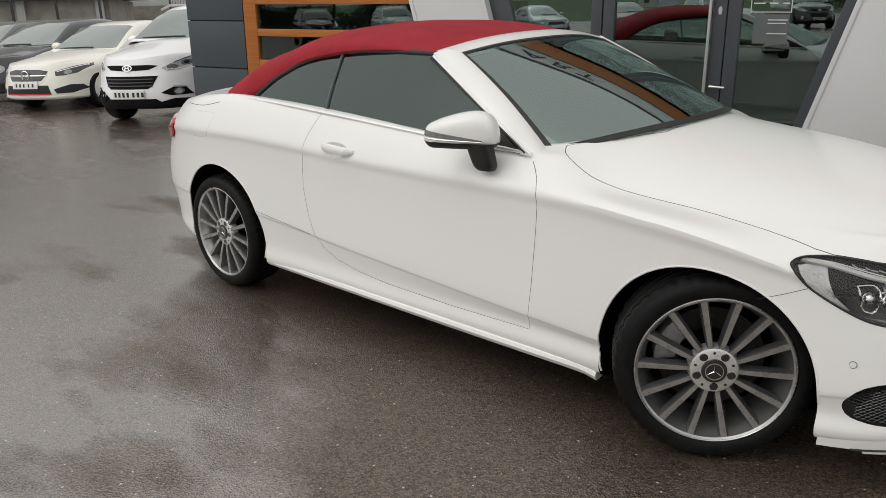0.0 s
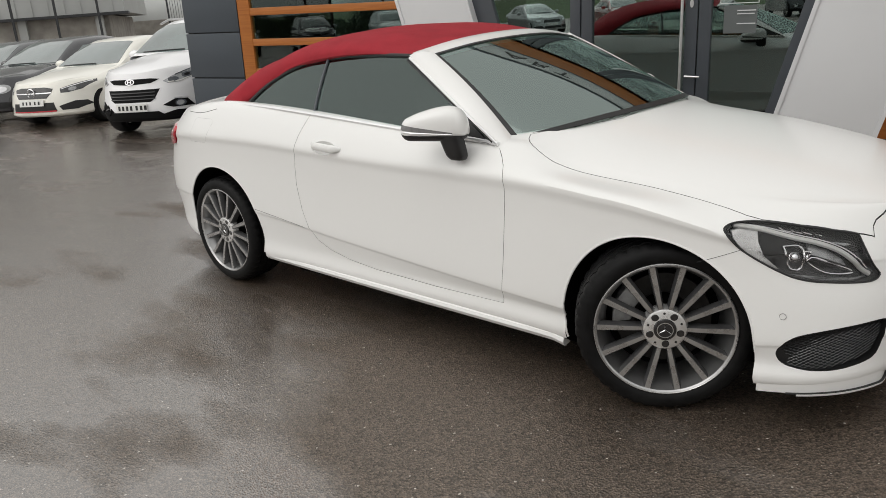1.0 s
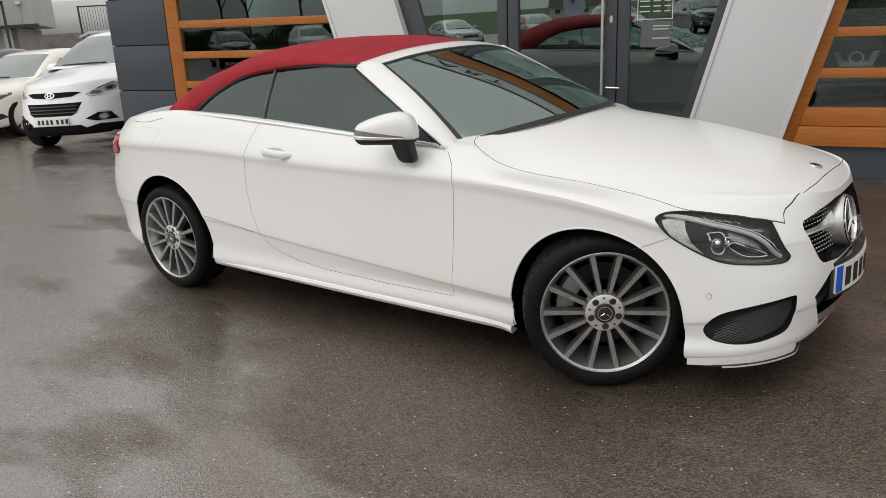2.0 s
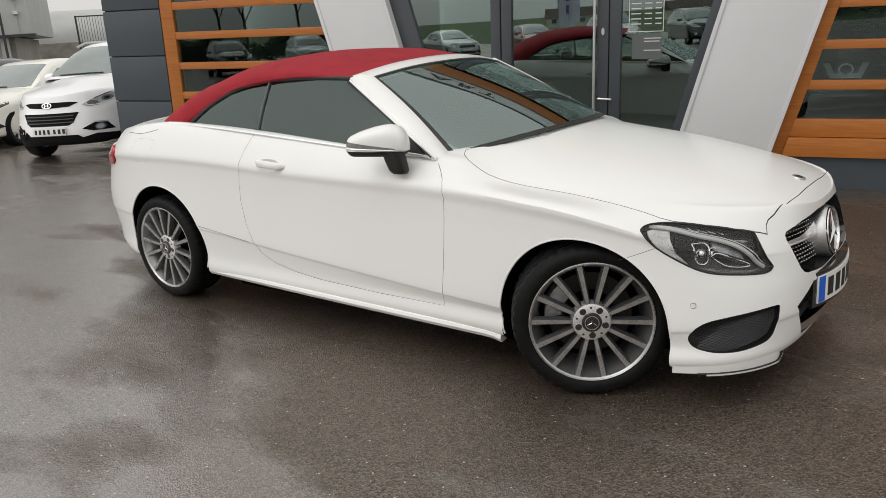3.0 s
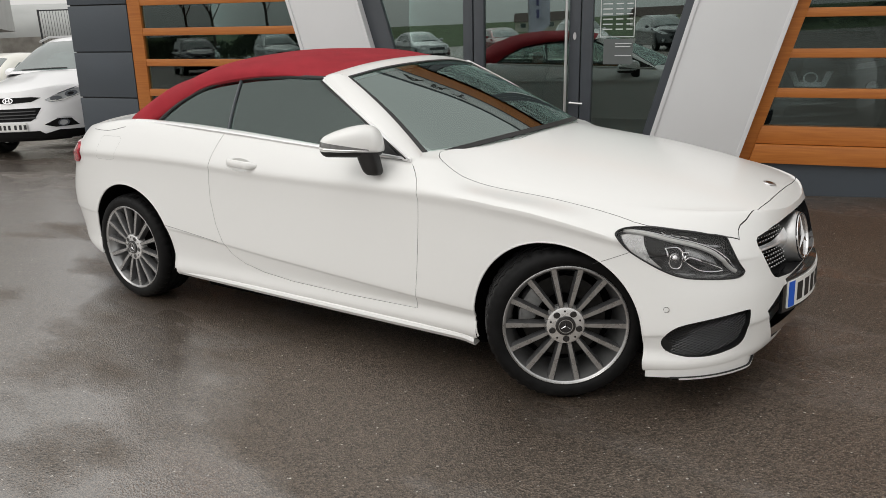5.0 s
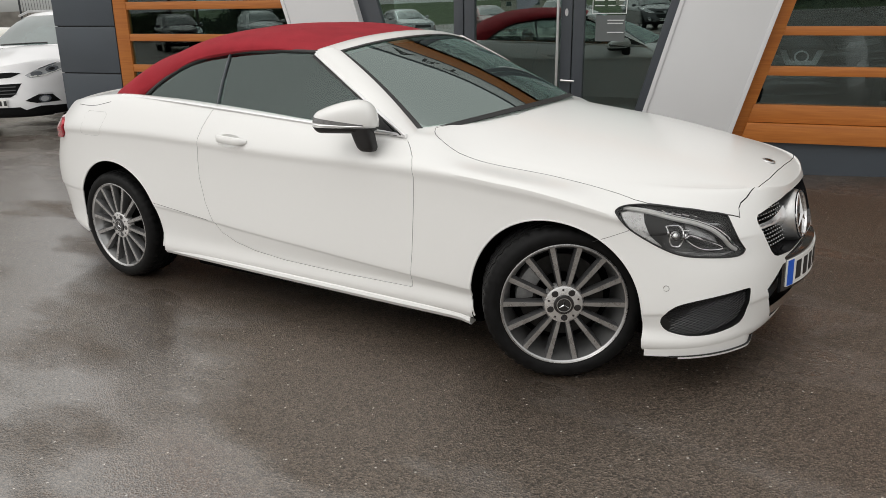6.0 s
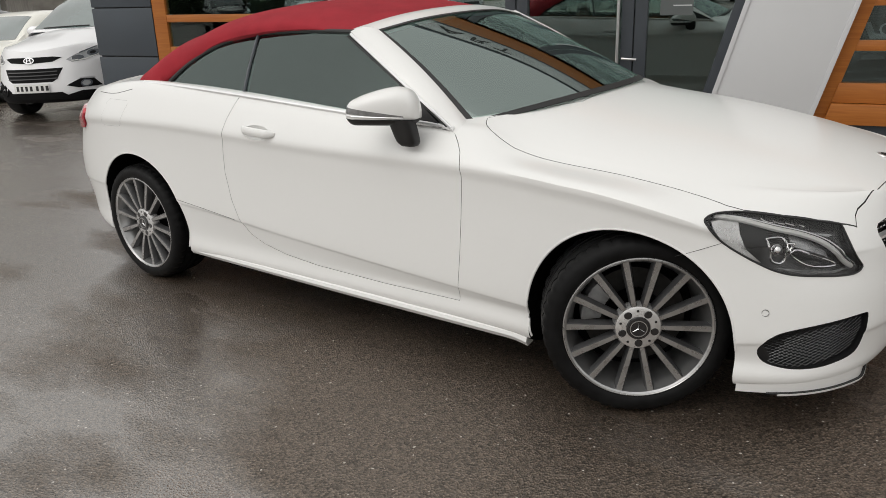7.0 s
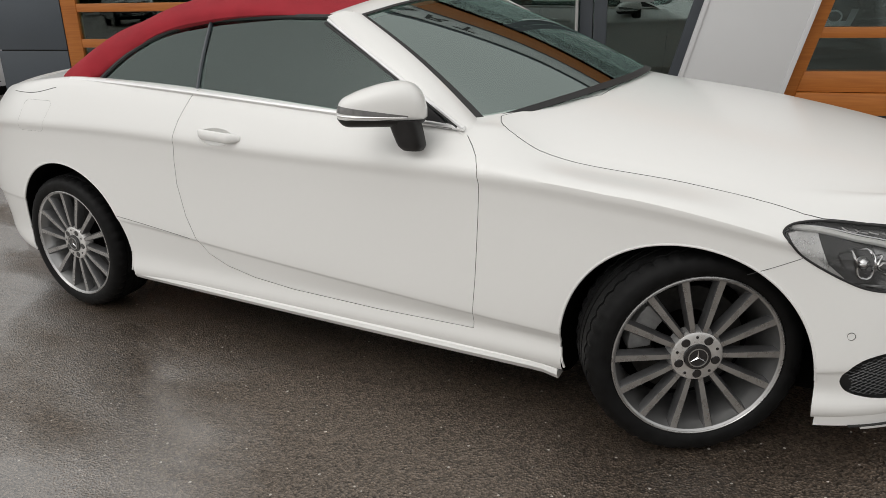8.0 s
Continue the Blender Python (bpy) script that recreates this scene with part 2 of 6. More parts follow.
    wavy.inputs["Strength"].default_value = 0.12
    nt.links.new(wavy.outputs[0], b.inputs["Normal"])
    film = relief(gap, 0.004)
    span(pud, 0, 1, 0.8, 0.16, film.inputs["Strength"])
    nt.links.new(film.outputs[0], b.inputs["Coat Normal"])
    return m


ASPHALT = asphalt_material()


# ---------------- mesh helpers ----------------
def thing(name, m=None, label="", category="", group="", kind=""):
    ob = new(name)
    ob.empty_display_size = 0.1
    if m is not None:
        ob.matrix_world = m
    return tagged(ob, label, category, group, kind)


def mesh_of(bm, name, mats, smooth=True, sharp=35):
    me = bpy.data.meshes.new(name)
    bm.normal_update()
    bm.to_mesh(me)
    bm.free()
    for mt in (mats if isinstance(mats, (list, tuple)) else [mats]):
        me.materials.append(mt)
    if smooth:
        me.polygons.foreach_set("use_smooth", [True] * len(me.polygons))
        me.set_sharp_from_angle(angle=radians(sharp))
    return me


def part(name, bm, mats, parent, label="", smooth=True, m=None, sharp=35):
    ob = new(name, bm if isinstance(bm, bpy.types.Mesh) else mesh_of(bm, name, mats, smooth, sharp))
    ob.parent = parent
    if m is not None:
        ob.matrix_basis = m
    if label:
        ob["label"] = label
    return ob


def box(x0, x1, y0, y1, z0, z1, bevel=0.0, seg=2, bm=None):
    own = bmesh.new()
    bmesh.ops.create_cube(own, size=1)
    bmesh.ops.transform(own, matrix=Matrix.LocRotScale(((x0 + x1) / 2, (y0 + y1) / 2, (z0 + z1) / 2), None, (abs(x1 - x0), abs(y1 - y0), abs(z1 - z0))), verts=own.verts)
    if bevel:
        bmesh.ops.bevel(own, geom=own.edges[:], offset=bevel, segments=seg, profile=0.6, affect="EDGES")
    return join(bm, own)


def join(bm, own):
    if bm is None:
        return own
    me = bpy.data.meshes.new("tmp")
    own.to_mesh(me)
    own.free()
    bm.from_mesh(me)
    bpy.data.meshes.remove(me)
    return bm


def prism(points, way, bm=None, bevel=0.0):
    """A solid between the polygon of points and the same polygon moved by way."""
    own = bmesh.new()
    a = [own.verts.new(p) for p in points]
    b = [own.verts.new(Vector(p) + Vector(way)) for p in points]
    own.faces.new(a)
    own.faces.new(b[::-1])
    n = len(a)
    for i in range(n):
        own.faces.new((a[i], b[i], b[(i + 1) % n], a[(i + 1) % n]))
    bmesh.ops.recalc_face_normals(own, faces=own.faces[:])
    if bevel:
        bmesh.ops.bevel(own, geom=own.edges[:], offset=bevel, segments=2, profile=0.6, affect="EDGES")
    return join(bm, own)


def grid(P, close_u=False, close_v=False, bm=None, flip=False):
    """A sheet of quads through an array of points [u][v]."""
    own = bmesh.new() if bm is None else bm
    nu, nv = len(P), len(P[0])
    V = [[own.verts.new(tuple(P[i][j])) for j in range(nv)] for i in range(nu)]
    for i in range(nu if close_u else nu - 1):
        for j in range(nv if close_v else nv - 1):
            f = [V[i][j], V[(i + 1) % nu][j], V[(i + 1) % nu][(j + 1) % nv], V[i][(j + 1) % nv]]
            own.faces.new(f[::-1] if flip else f)
    return own


def slab(P, thick):
    """A sheet given a thickness along its normals."""
    bm = grid(P)
    bmesh.ops.recalc_face_normals(bm, faces=bm.faces[:])
    bmesh.ops.solidify(bm, geom=bm.faces[:], thickness=thick)
    return bm


def lathe(profile, seg=64, axis="y", bm=None):
    """Profile of (radius, along) turned round an axis."""
    rows = []
    for k in range(seg):
        a = 2 * math.pi * k / seg
        rows.append([(r * math.cos(a), h, r * math.sin(a)) if axis == "y" else (r * math.cos(a), r * math.sin(a), h) for r, h in profile])
    own = grid(rows, close_u=True)
    bmesh.ops.remove_doubles(own, verts=own.verts[:], dist=1e-5)
    bmesh.ops.recalc_face_normals(own, faces=own.faces[:])
    return join(bm, own)


def tube(points, radius, sides=8, flat=1.0, bm=None, up=(0, 0, 1)):
    """A round or flattened bar along points."""
    pts = [Vector(p) for p in points]
    rows = []
    for i, p in enumerate(pts):
        d = (pts[min(i + 1, len(pts) - 1)] - pts[max(i - 1, 0)]).normalized()
        s = d.cross(Vector(up)).normalized()
        w = s.cross(d).normalized()
        r = radius[i] if isinstance(radius, (list, tuple)) else radius
        rows.append([p + s * (math.cos(2 * math.pi * k / sides) * r * flat) + w * (math.sin(2 * math.pi * k / sides) * r) for k in range(sides)])
    own = grid(rows, close_v=True)
    own.faces.new([v for v in own.verts[:sides]])
    own.faces.new([v for v in own.verts[-sides:]][::-1])
    bmesh.ops.recalc_face_normals(own, faces=own.faces[:])
    return join(bm, own)


def spline(xs, ys):
    """A smooth curve through (x, y) keys, x rising; linear beyond the ends' tangents."""
    xs, ys = np.array(xs, float), np.array(ys, float)
    d = np.diff(ys) / np.diff(xs)
    t = np.concatenate(([d[0]], (d[1:] + d[:-1]) / 2, [d[-1]]))
    for i in range(len(d)):
        if d[i] == 0:
            t[i] = t[i + 1] = 0

    def f(x):
        x = np.asarray(x, float)
        i = np.clip(np.searchsorted(xs, x) - 1, 0, len(xs) - 2)
        h = xs[i + 1] - xs[i]
        u = np.clip((x - xs[i]) / h, 0, 1)
        return (2 * u**3 - 3 * u**2 + 1) * ys[i] + (u**3 - 2 * u**2 + u) * h * t[i] + (3 * u**2 - 2 * u**3) * ys[i + 1] + (u**3 - u**2) * h * t[i + 1]
    return f


def curve_points(points, n):
    """n points along a smooth line through 3D points."""
    P = np.array(points, float)
    s = np.concatenate(([0], np.cumsum(np.linalg.norm(np.diff(P, axis=0), axis=1))))
    f = [spline(s, P[:, k]) for k in range(3)]
    u = np.linspace(0, s[-1], n)
    return np.stack([g(u) for g in f], 1)


def boolean(ob, cutter_bm, op, mat=None, keep=False):
    """Cuts ob's mesh by a solid; the cut faces take mat."""
    me = mesh_of(cutter_bm, "cutter", [mat or SEAM], smooth=False)
    cut = new("cutter", me)
    mod = ob.modifiers.new("cut", "BOOLEAN")
    mod.operation, mod.solver, mod.object, mod.material_mode = op, "EXACT", cut, "TRANSFER"
    for k in range(5):
        # an unlucky touch of edges spoils a cut: try again a hair aside
        cut.location = (0.0004 * k, 0.0003 * k, 0.0005 * k)
        bpy.context.view_layer.update()
        out = bpy.data.meshes.new_from_object(ob.evaluated_get(bpy.context.evaluated_depsgraph_get()))
        if op != "DIFFERENCE" or len(out.polygons) > 0.3 * len(ob.data.polygons):
            break
    ob.modifiers.clear()
    bpy.data.objects.remove(cut)
    bpy.data.meshes.remove(me)
    if not keep:
        ob.data = out
        out.set_sharp_from_angle(angle=radians(32))
    return out


def offset_polygon(pts, d):
    """A polygon of (a, b) grown by d."""
    n = len(pts)
    area = sum(pts[i][0] * pts[(i + 1) % n][1] - pts[(i + 1) % n][0] * pts[i][1] for i in range(n))
    sgn = 1 if area > 0 else -1
    out = []
    for i in range(n):
        p, q, r = (Vector(pts[(i + k) % n][:2]) for k in (-1, 0, 1))
        a, b = (q - p).normalized(), (r - q).normalized()
        nn = Vector((a.y + b.y, -a.x - b.x)).normalized() * sgn
        out.append(tuple(q + nn * d))
    return out


# ---------------- car bodies ----------------
ALONG = (0, 0.15, 0.3, 0.5, 0.7, 0.85, 1)


def catmull(L, v):
    """Rows of a stack of lines L [level][column][3] at the level numbers v."""
    n = len(L)
    out = []
    for q in v:
        i = min(int(q), n - 2)
        u = q - i
        p0, p1, p2, p3 = L[max(i - 1, 0)], L[i], L[i + 1], L[min(i + 2, n - 1)]
        out.append(0.5 * (2 * p1 + (p2 - p0) * u + (2 * p0 - 5 * p1 + 4 * p2 - p3) * u * u + (3 * p1 - p0 - 3 * p2 + p3) * u**3))
    return np.array(out)


def hull(levels, x0f, x0r, top, bulges, cols=(36, 60, 30), rows=5, across=12):
    """A closed car body. levels, from the floor up: (half width, nose x, tail x, nose power, tail power, heights at ALONG);
    the last one's heights come from top(x, y), the surface of bonnet and deck. bulges: (x, reach, amount)."""
    cf, cs, cr = cols
    lines = []
    for w, xf, xr, pf, pr, zs in levels:
        a = np.linspace(0, math.pi / 2, cf + 1)
        fx, fy = x0f + (xf - x0f) * np.cos(a) ** (2 / pf), np.sin(a) ** (2 / pf)
        sx = np.linspace(x0f, x0r, cs + 1)[1:-1]
        b = np.linspace(math.pi / 2, 0, cr + 1)
        rx, ry = x0r + (xr - x0r) * np.cos(b) ** (2 / pr), np.sin(b) ** (2 / pr)
        x = np.concatenate((fx, sx, rx))
        y = np.concatenate((fy, np.ones(cs - 1), ry))
        y[0] = y[-1] = 0
        t = np.concatenate((np.linspace(0, 0.3, cf + 1), np.linspace(0.3, 0.7, cs + 1)[1:-1], np.linspace(0.7, 1, cr + 1)))
        ww = w(x) if callable(w) else w
        yy = y * (ww + sum(k * np.exp(-((x - c) / r) ** 2) for c, r, k in bulges))
        z = top(x, yy) if zs is None else spline(ALONG, zs)(t)
        lines.append(np.stack((x, -yy, z), 1))
    edge = lines[-1]
    first = edge * np.array((1, 0.9, 1))
    first[:, 2] = top(first[:, 0], -first[:, 1])
    lines.append(first)
    body = catmull(np.array(lines), np.concatenate((np.arange(0, len(lines) - 1, 1 / rows), [len(lines) - 1])))
    cap = []
    for s in np.linspace(0, 1, across)[1:]:
        r = first * np.array((1, 1 - s, 1))
        r[:, 2] = top(r[:, 0], -r[:, 1])
        cap.append(r)
    floor_rows = [lines[0] * np.array((1, k, 1)) for k in (0, 0.5)]
    half = np.concatenate((np.array(floor_rows), body, np.array(cap)))
    bm = grid(half)
    other = half * np.array((1, -1, 1))
    grid(other, bm=bm, flip=True)
    bmesh.ops.remove_doubles(bm, verts=bm.verts[:], dist=2e-5)
    bmesh.ops.dissolve_degenerate(bm, edges=bm.edges[:], dist=1e-5)
    bmesh.ops.recalc_face_normals(bm, faces=bm.faces[:])
    return bm


# ---------------- the white convertible ----------------
bonnet_mid = spline((-0.2, 0.75, 1.0, 1.5, 1.97, 2.04, 2.12), (1.04, 1.035, 1.0, 0.915, 0.792, 0.755, 0.675))
belt = spline((-2.5, -2.2, -1.95, -1.65, -1.33, -0.99, -0.5, 0.11, 0.644, 0.76, 0.9, 1.37, 1.62, 2.15), (0.90, 0.945, 1.0, 1.05, 1.075, 1.062, 1.03, 0.985, 0.950, 0.935, 0.876, 0.812, 0.760, 0.60))
deck_mid = spline((-2.5, -2.35, -2.0, -1.6, -1.0, -0.2), (0.94, 1.0, 1.055, 1.10, 1.10, 1.06))


def car_top(x, y):
    """Height of bonnet and boot lid at (x, y)."""
    mid = np.where(x > 0, bonnet_mid(np.clip(x, 0, 3)), deck_mid(np.clip(x, -3, 0)))
    return mid - (mid - belt(x)) * (np.abs(y) / 0.765) ** 2.0


shoulder_w = spline((-2.5, -1.4, -0.6, 0.64, 0.9, 1.4, 2.1), (0.76, 0.80, 0.80, 0.79, 0.765, 0.745, 0.70))
CAR_LEVELS = (
    (0.78, 2.02, -2.22, 3.0, 3.0, (0.185, 0.180, 0.17, 0.18, 0.19, 0.24, 0.26)),
    (0.846, 2.075, -2.30, 3.4, 3.0, (0.190, 0.182, 0.195, 0.205, 0.220, 0.260, 0.285)),
    (0.866, 2.100, -2.36, 3.4, 3.0, (0.220, 0.215, 0.235, 0.245, 0.262, 0.31, 0.33)),
    (0.858, 2.118, -2.40, 3.2, 3.0, (0.27, 0.27, 0.294, 0.315, 0.348, 0.39, 0.40)),
    (0.8705, 2.127, -2.42, 3.1, 3.0, (0.330, 0.330, 0.324, 0.396, 0.494, 0.50, 0.49)),
    (0.8765, 2.132, -2.43, 3.1, 3.0, (0.36, 0.36, 0.350, 0.424, 0.522, 0.52, 0.51)),
    (0.8745, 2.128, -2.43, 2.95, 3.0, (0.45, 0.46, 0.50, 0.555, 0.64, 0.62, 0.60)),
    (0.8735, 2.116, -2.40, 2.8, 2.9, (0.53, 0.55, 0.66, 0.705, 0.77, 0.73, 0.70)),
    (0.8768, 2.110, -2.36, 2.7, 2.8, (0.575, 0.605, 0.752, 0.806, 0.856, 0.813, 0.77)),
    (0.8788, 2.102, -2.33, 2.65, 2.8, (0.605, 0.64, 0.818, 0.867, 0.915, 0.862, 0.81)),
    (shoulder_w, 2.082, -2.29, 2.6, 2.6, None),
)
car = thing("convertible_car", label="white two-door convertible with a closed red canvas roof, wet", category="car")
body = part("body", hull(CAR_LEVELS, 1.15, -1.45, car_top, ((1.38, 0.36, 0.022), (-1.42, 0.40, 0.022))), [WHITE], car)
WHOLE = body.data.copy()


def piece(name, cutter, mats=None, label="", parent=None, gap=None):
    """A part of the car that has the body's own surface inside a solid; gap: the somewhat larger solid to take out of the body."""
    ob = part(name, WHOLE.copy(), None, parent or car, label)
    boolean(ob, cutter, "INTERSECT", SEAM)
    if mats:
        ob.data.materials.clear()
        for mt in mats:
            ob.data.materials.append(mt)
        ob.data.polygons.foreach_set("material_index", [0] * len(ob.data.polygons))
    if gap is not None:
        boolean(body, gap, "DIFFERENCE", SEAM)
    return ob


def side_prism(pts, side, d=0.0, y0=1.15, y1=0.70):
    p = offset_polygon(pts, d) if d else pts
    return prism([(x, side * y0, z) for x, z in p], (0, side * (y1 - y0), 0))


def plan_prism(pts, d=0.0, z0=0.62, z1=1.4):
    p = offset_polygon(pts, d) if d else pts
    return prism([(x, y, z0) for x, y in p], (0, 0, z1 - z0))


# lamps and openings in the nose, on both sides
LAMP = [(1.616, -0.831, 0.727), (1.621, -0.806, 0.737), (1.639, -0.779, 0.742), (1.671, -0.747, 0.742), (1.700, -0.725, 0.740), (1.804, -0.660, 0.721), (1.892, -0.597, 0.700), (1.940, -0.552, 0.686), (1.949, -0.544, 0.683), (1.970, -0.552, 0.648), (1.996, -0.553, 0.598), (2.016, -0.533, 0.560), (2.019, -0.529, 0.553), (2.015, -0.543, 0.540), (1.999, -0.573, 0.535), (1.953, -0.634, 0.541), (1.871, -0.713, 0.554), (1.819, -0.749, 0.570), (1.764, -0.779, 0.601), (1.707, -0.805, 0.638), (1.670, -0.823, 0.668), (1.643, -0.840, 0.702)]
FOG = [(1.816, -0.82, 0.312), (1.835, -0.81, 0.352), (1.875, -0.785, 0.380), (1.95, -0.70, 0.398), (2.060, -0.55, 0.412), (2.062, -0.545, 0.395), (2.040, -0.55, 0.298), (2.02, -0.575, 0.266), (1.96, -0.68, 0.246), (1.90, -0.76, 0.248), (1.84, -0.81, 0.270)]


def rounded(points, times=2):
    """A closed outline with its corners cut."""
    pts = [Vector(p) for p in points]
    for _ in range(times):
        out = []
        for i, p in enumerate(pts):
            q = pts[(i + 1) % len(pts)]
            out += [p.lerp(q, 0.22), p.lerp(q, 0.78)]
        pts = out
    return pts


LAMP, FOG = rounded(LAMP), rounded(FOG)
lamp_way, fog_way = Vector((0.62, -0.74, 0.26)).normalized(), Vector((0.70, -0.71, 0.0)).normalized()
lamps = []
for side in (-1, 1):
    flipv = lambda v: Vector((v[0], v[1] if side < 0 else -v[1], v[2]))
    pts, way = [flipv(p) for p in LAMP], flipv(lamp_way)
    solid = lambda a, b: prism([p + way * a for p in pts], way * (b - a))
    lens = piece("headlight", solid(-0.012, 0.10), [CLEAR], "clear headlight lens over a dark reflector bowl")
    boolean(body, solid(-0.085, 0.10), "DIFFERENCE", HOUSING)
    lamps.append((lens, pts, way))
    fpts, fway = [flipv(p) for p in FOG], flipv(fog_way)
    boolean(body, prism([p - fway * 0.06 for p in fpts], fway * 0.2), "DIFFERENCE", PLASTIC)
# doors, bonnet, fuel flap
door_front = [(0.60, 1.2), (0.632, 0.958), (0.668, 0.930), (0.697, 0.905), (0.722, 0.878), (0.738, 0.845), (0.741, 0.80), (0.728, 0.66), (0.710, 0.47), (0.688, 0.29)]
door_low = [(0.30, 0.291), (-0.10, 0.303), (-0.30, 0.322), (-0.44, 0.352), (-0.53, 0.393)]
door_back = [(-0.585, 0.455), (-0.625, 0.55), (-0.647, 0.68), (-0.640, 0.77), (-0.622, 0.85), (-0.596, 0.935), (-0.563, 1.005), (-0.49, 1.2)]
door_line = door_front + door_low + door_back
for side in (-1, 1):
    piece("door", side_prism(door_line, side), gap=side_prism(door_line, side, 0.0019, y1=0.69))
half_bonnet = [(0.715, -0.655), (0.732, -0.690), (0.752, -0.712), (0.778, -0.729), (0.812, -0.740), (0.87, -0.746), (1.0, -0.750), (1.37, -0.748), (1.55, -0.742), (1.655, -0.733), (1.702, -0.718), (1.804, -0.656), (1.891, -0.593), (1.948, -0.541), (1.984, -0.502), (1.974, -0.486), (1.975, -0.465), (1.987, -0.429), (2.006, -0.33), (2.018, -0.2), (2.020, 0)]
bonnet_line = half_bonnet + [(x, -y) for x, y in half_bonnet[-2::-1]] + [(0.93, 0.3), (0.96, 0), (0.93, -0.3)]
piece("bonnet", plan_prism(bonnet_line), gap=plan_prism(bonnet_line, 0.0028, 0.61, 1.41))
flap = [(-1.62, 0.868), (-1.60, 0.858), (-1.45, 0.858), (-1.43, 0.872), (-1.37, 0.975), (-1.385, 0.99), (-1.55, 0.992), (-1.575, 0.98)]
piece("fuel_flap", side_prism(flap, -1, y1=0.74), gap=side_prism(flap, -1, 0.0007, y1=0.73))

# wheel arches and cabin; the front ones are a little flatter towards the bumper
def arch_front(cx):
    return 0.955 if cx > 0 else 1.0


ARCHES = []
wells = bmesh.new()
for cx, cz, r in ((1.378, 0.31, 0.370), (-1.398, 0.345, 0.372)):
    for side in (-1, 1):
        fr = arch_front(cx)
        pts = [(cx + r * math.cos(a) * (fr if a < math.pi / 2 else 1), side * 0.57, cz + r * math.sin(a)) for a in np.linspace(0, math.pi, 49)] + [(cx - r, side * 0.57, -0.2), (cx + r * fr, side * 0.57, -0.2)]
        prism(pts, (0, side * 0.5, 0), bm=wells)
boolean(body, wells, "DIFFERENCE", LINER)
boolean(body, prism([(0.87, -0.25, 0.42), (0.87, 0.25, 0.42), (0.79, 0.48, 0.42), (0.66, 0.62, 0.42), (0.56, 0.685, 0.42), (-1.15, 0.69, 0.42), (-1.35, 0.6, 0.42), (-1.35, -0.6, 0.42), (-1.15, -0.69, 0.42), (0.56, -0.685, 0.42), (0.66, -0.62, 0.42), (0.79, -0.48, 0.42)], (0, 0, 0.9)), "DIFFERENCE", INTERIOR)


for cx, cz, r in ((1.378, 0.31, 0.370), (-1.398, 0.345, 0.372)):
    ARCHES.append((cx, cz, r))
# black underbody; unseen boxes added low between axles and under nose block light
part("underbody_light_block", box(-0.98, 0.95, -0.70, 0.70, 0.105, 0.20, 0.02), [LINER], car, "unseen black box under the floor, added to block light")
part("underbody_light_block", box(1.60, 1.92, -0.55, 0.55, 0.135, 0.20, 0.02), [LINER], car)
under = [mt.name for mt in body.data.materials].index(LINER.name)
for f in body.data.polygons:
    if f.normal.z < -0.7 and f.center.z < 0.25:
        f.material_index = under


def mirrored(points):
    return [(x, -y, z) for x, y, z in points][::-1]


# grille and lower intake
GR = [(0.415, 0.662), (0.428, 0.650), (0.430, 0.632), (0.412, 0.575), (0.382, 0.512), (0.365, 0.494), (0.34, 0.485), (0.20, 0.470)]
GR_TOP = [(0.30, 0.682), (0.15, 0.696)]
outline = [(-y, z) for y, z in GR] + [(y, z) for y, z in GR[::-1]] + [(y, z) for y, z in GR_TOP] + [(-y, z) for y, z in GR_TOP[::-1]]
boolean(body, prism([(1.955, y, z) for y, z in outline], (0.4, 0, 0)), "DIFFERENCE", GLOSSBLACK)
low = [(-0.44, 0.375), (-0.30, 0.44), (0.30, 0.44), (0.44, 0.375), (0.36, 0.235), (-0.36, 0.235)]
boolean(body, prism([(2.03, y, z) for y, z in low], (0.3, 0, 0)), "DIFFERENCE", PLASTIC)
# tail lamps
for side in (-1, 1):
    tail = [(-1.858, 0.872), (-1.868, 0.842), (-1.90, 0.818), (-2.5, 0.795), (-2.5, 0.925), (-1.95, 0.930), (-1.885, 0.918), (-1.862, 0.900)]
    lamp = piece("tail_light", side_prism(tail, side, y1=0.35), [TAILRED], "red tail light lens", gap=side_prism(tail, side, 0.002, y1=0.34))
    lamp.location = (-0.006, side * 0.014, 0)  # the lens stands proud


# ---- wheels
def spoke_mesh():
    """One tapered spoke along +x: bright machined face, dark flanks."""
    rows = []
    for u in np.linspace(0, 1, 9):
        r = 0.060 + u * 0.186
        w = 0.0094 + 0.0047 * u
        f = -0.004 - 0.012 * math.sin(u * math.pi) * 0.6 + 0.006 * u - 0.015 * u ** 4
        rows.append([(r, f + 0.003, -w), (r, f - 0.0030, -w * 0.72), (r, f - 0.0030, w * 0.72), (r, f + 0.003, w), (r, f + 0.035 - 0.012 * u, w * 1.25), (r, f + 0.035 - 0.012 * u, -w * 1.25)])
    bm = grid(rows, close_v=True)
    bmesh.ops.recalc_face_normals(bm, faces=bm.faces[:])
    bm.faces.ensure_lookup_table()
    for i, f in enumerate(bm.faces):
        f.material_index = 0 if i % 6 == 1 else 1
    return mesh_of(bm, "spoke", [SPOKEFACE, ALLOYDARK], sharp=25)


TYRE_R = 0.3335


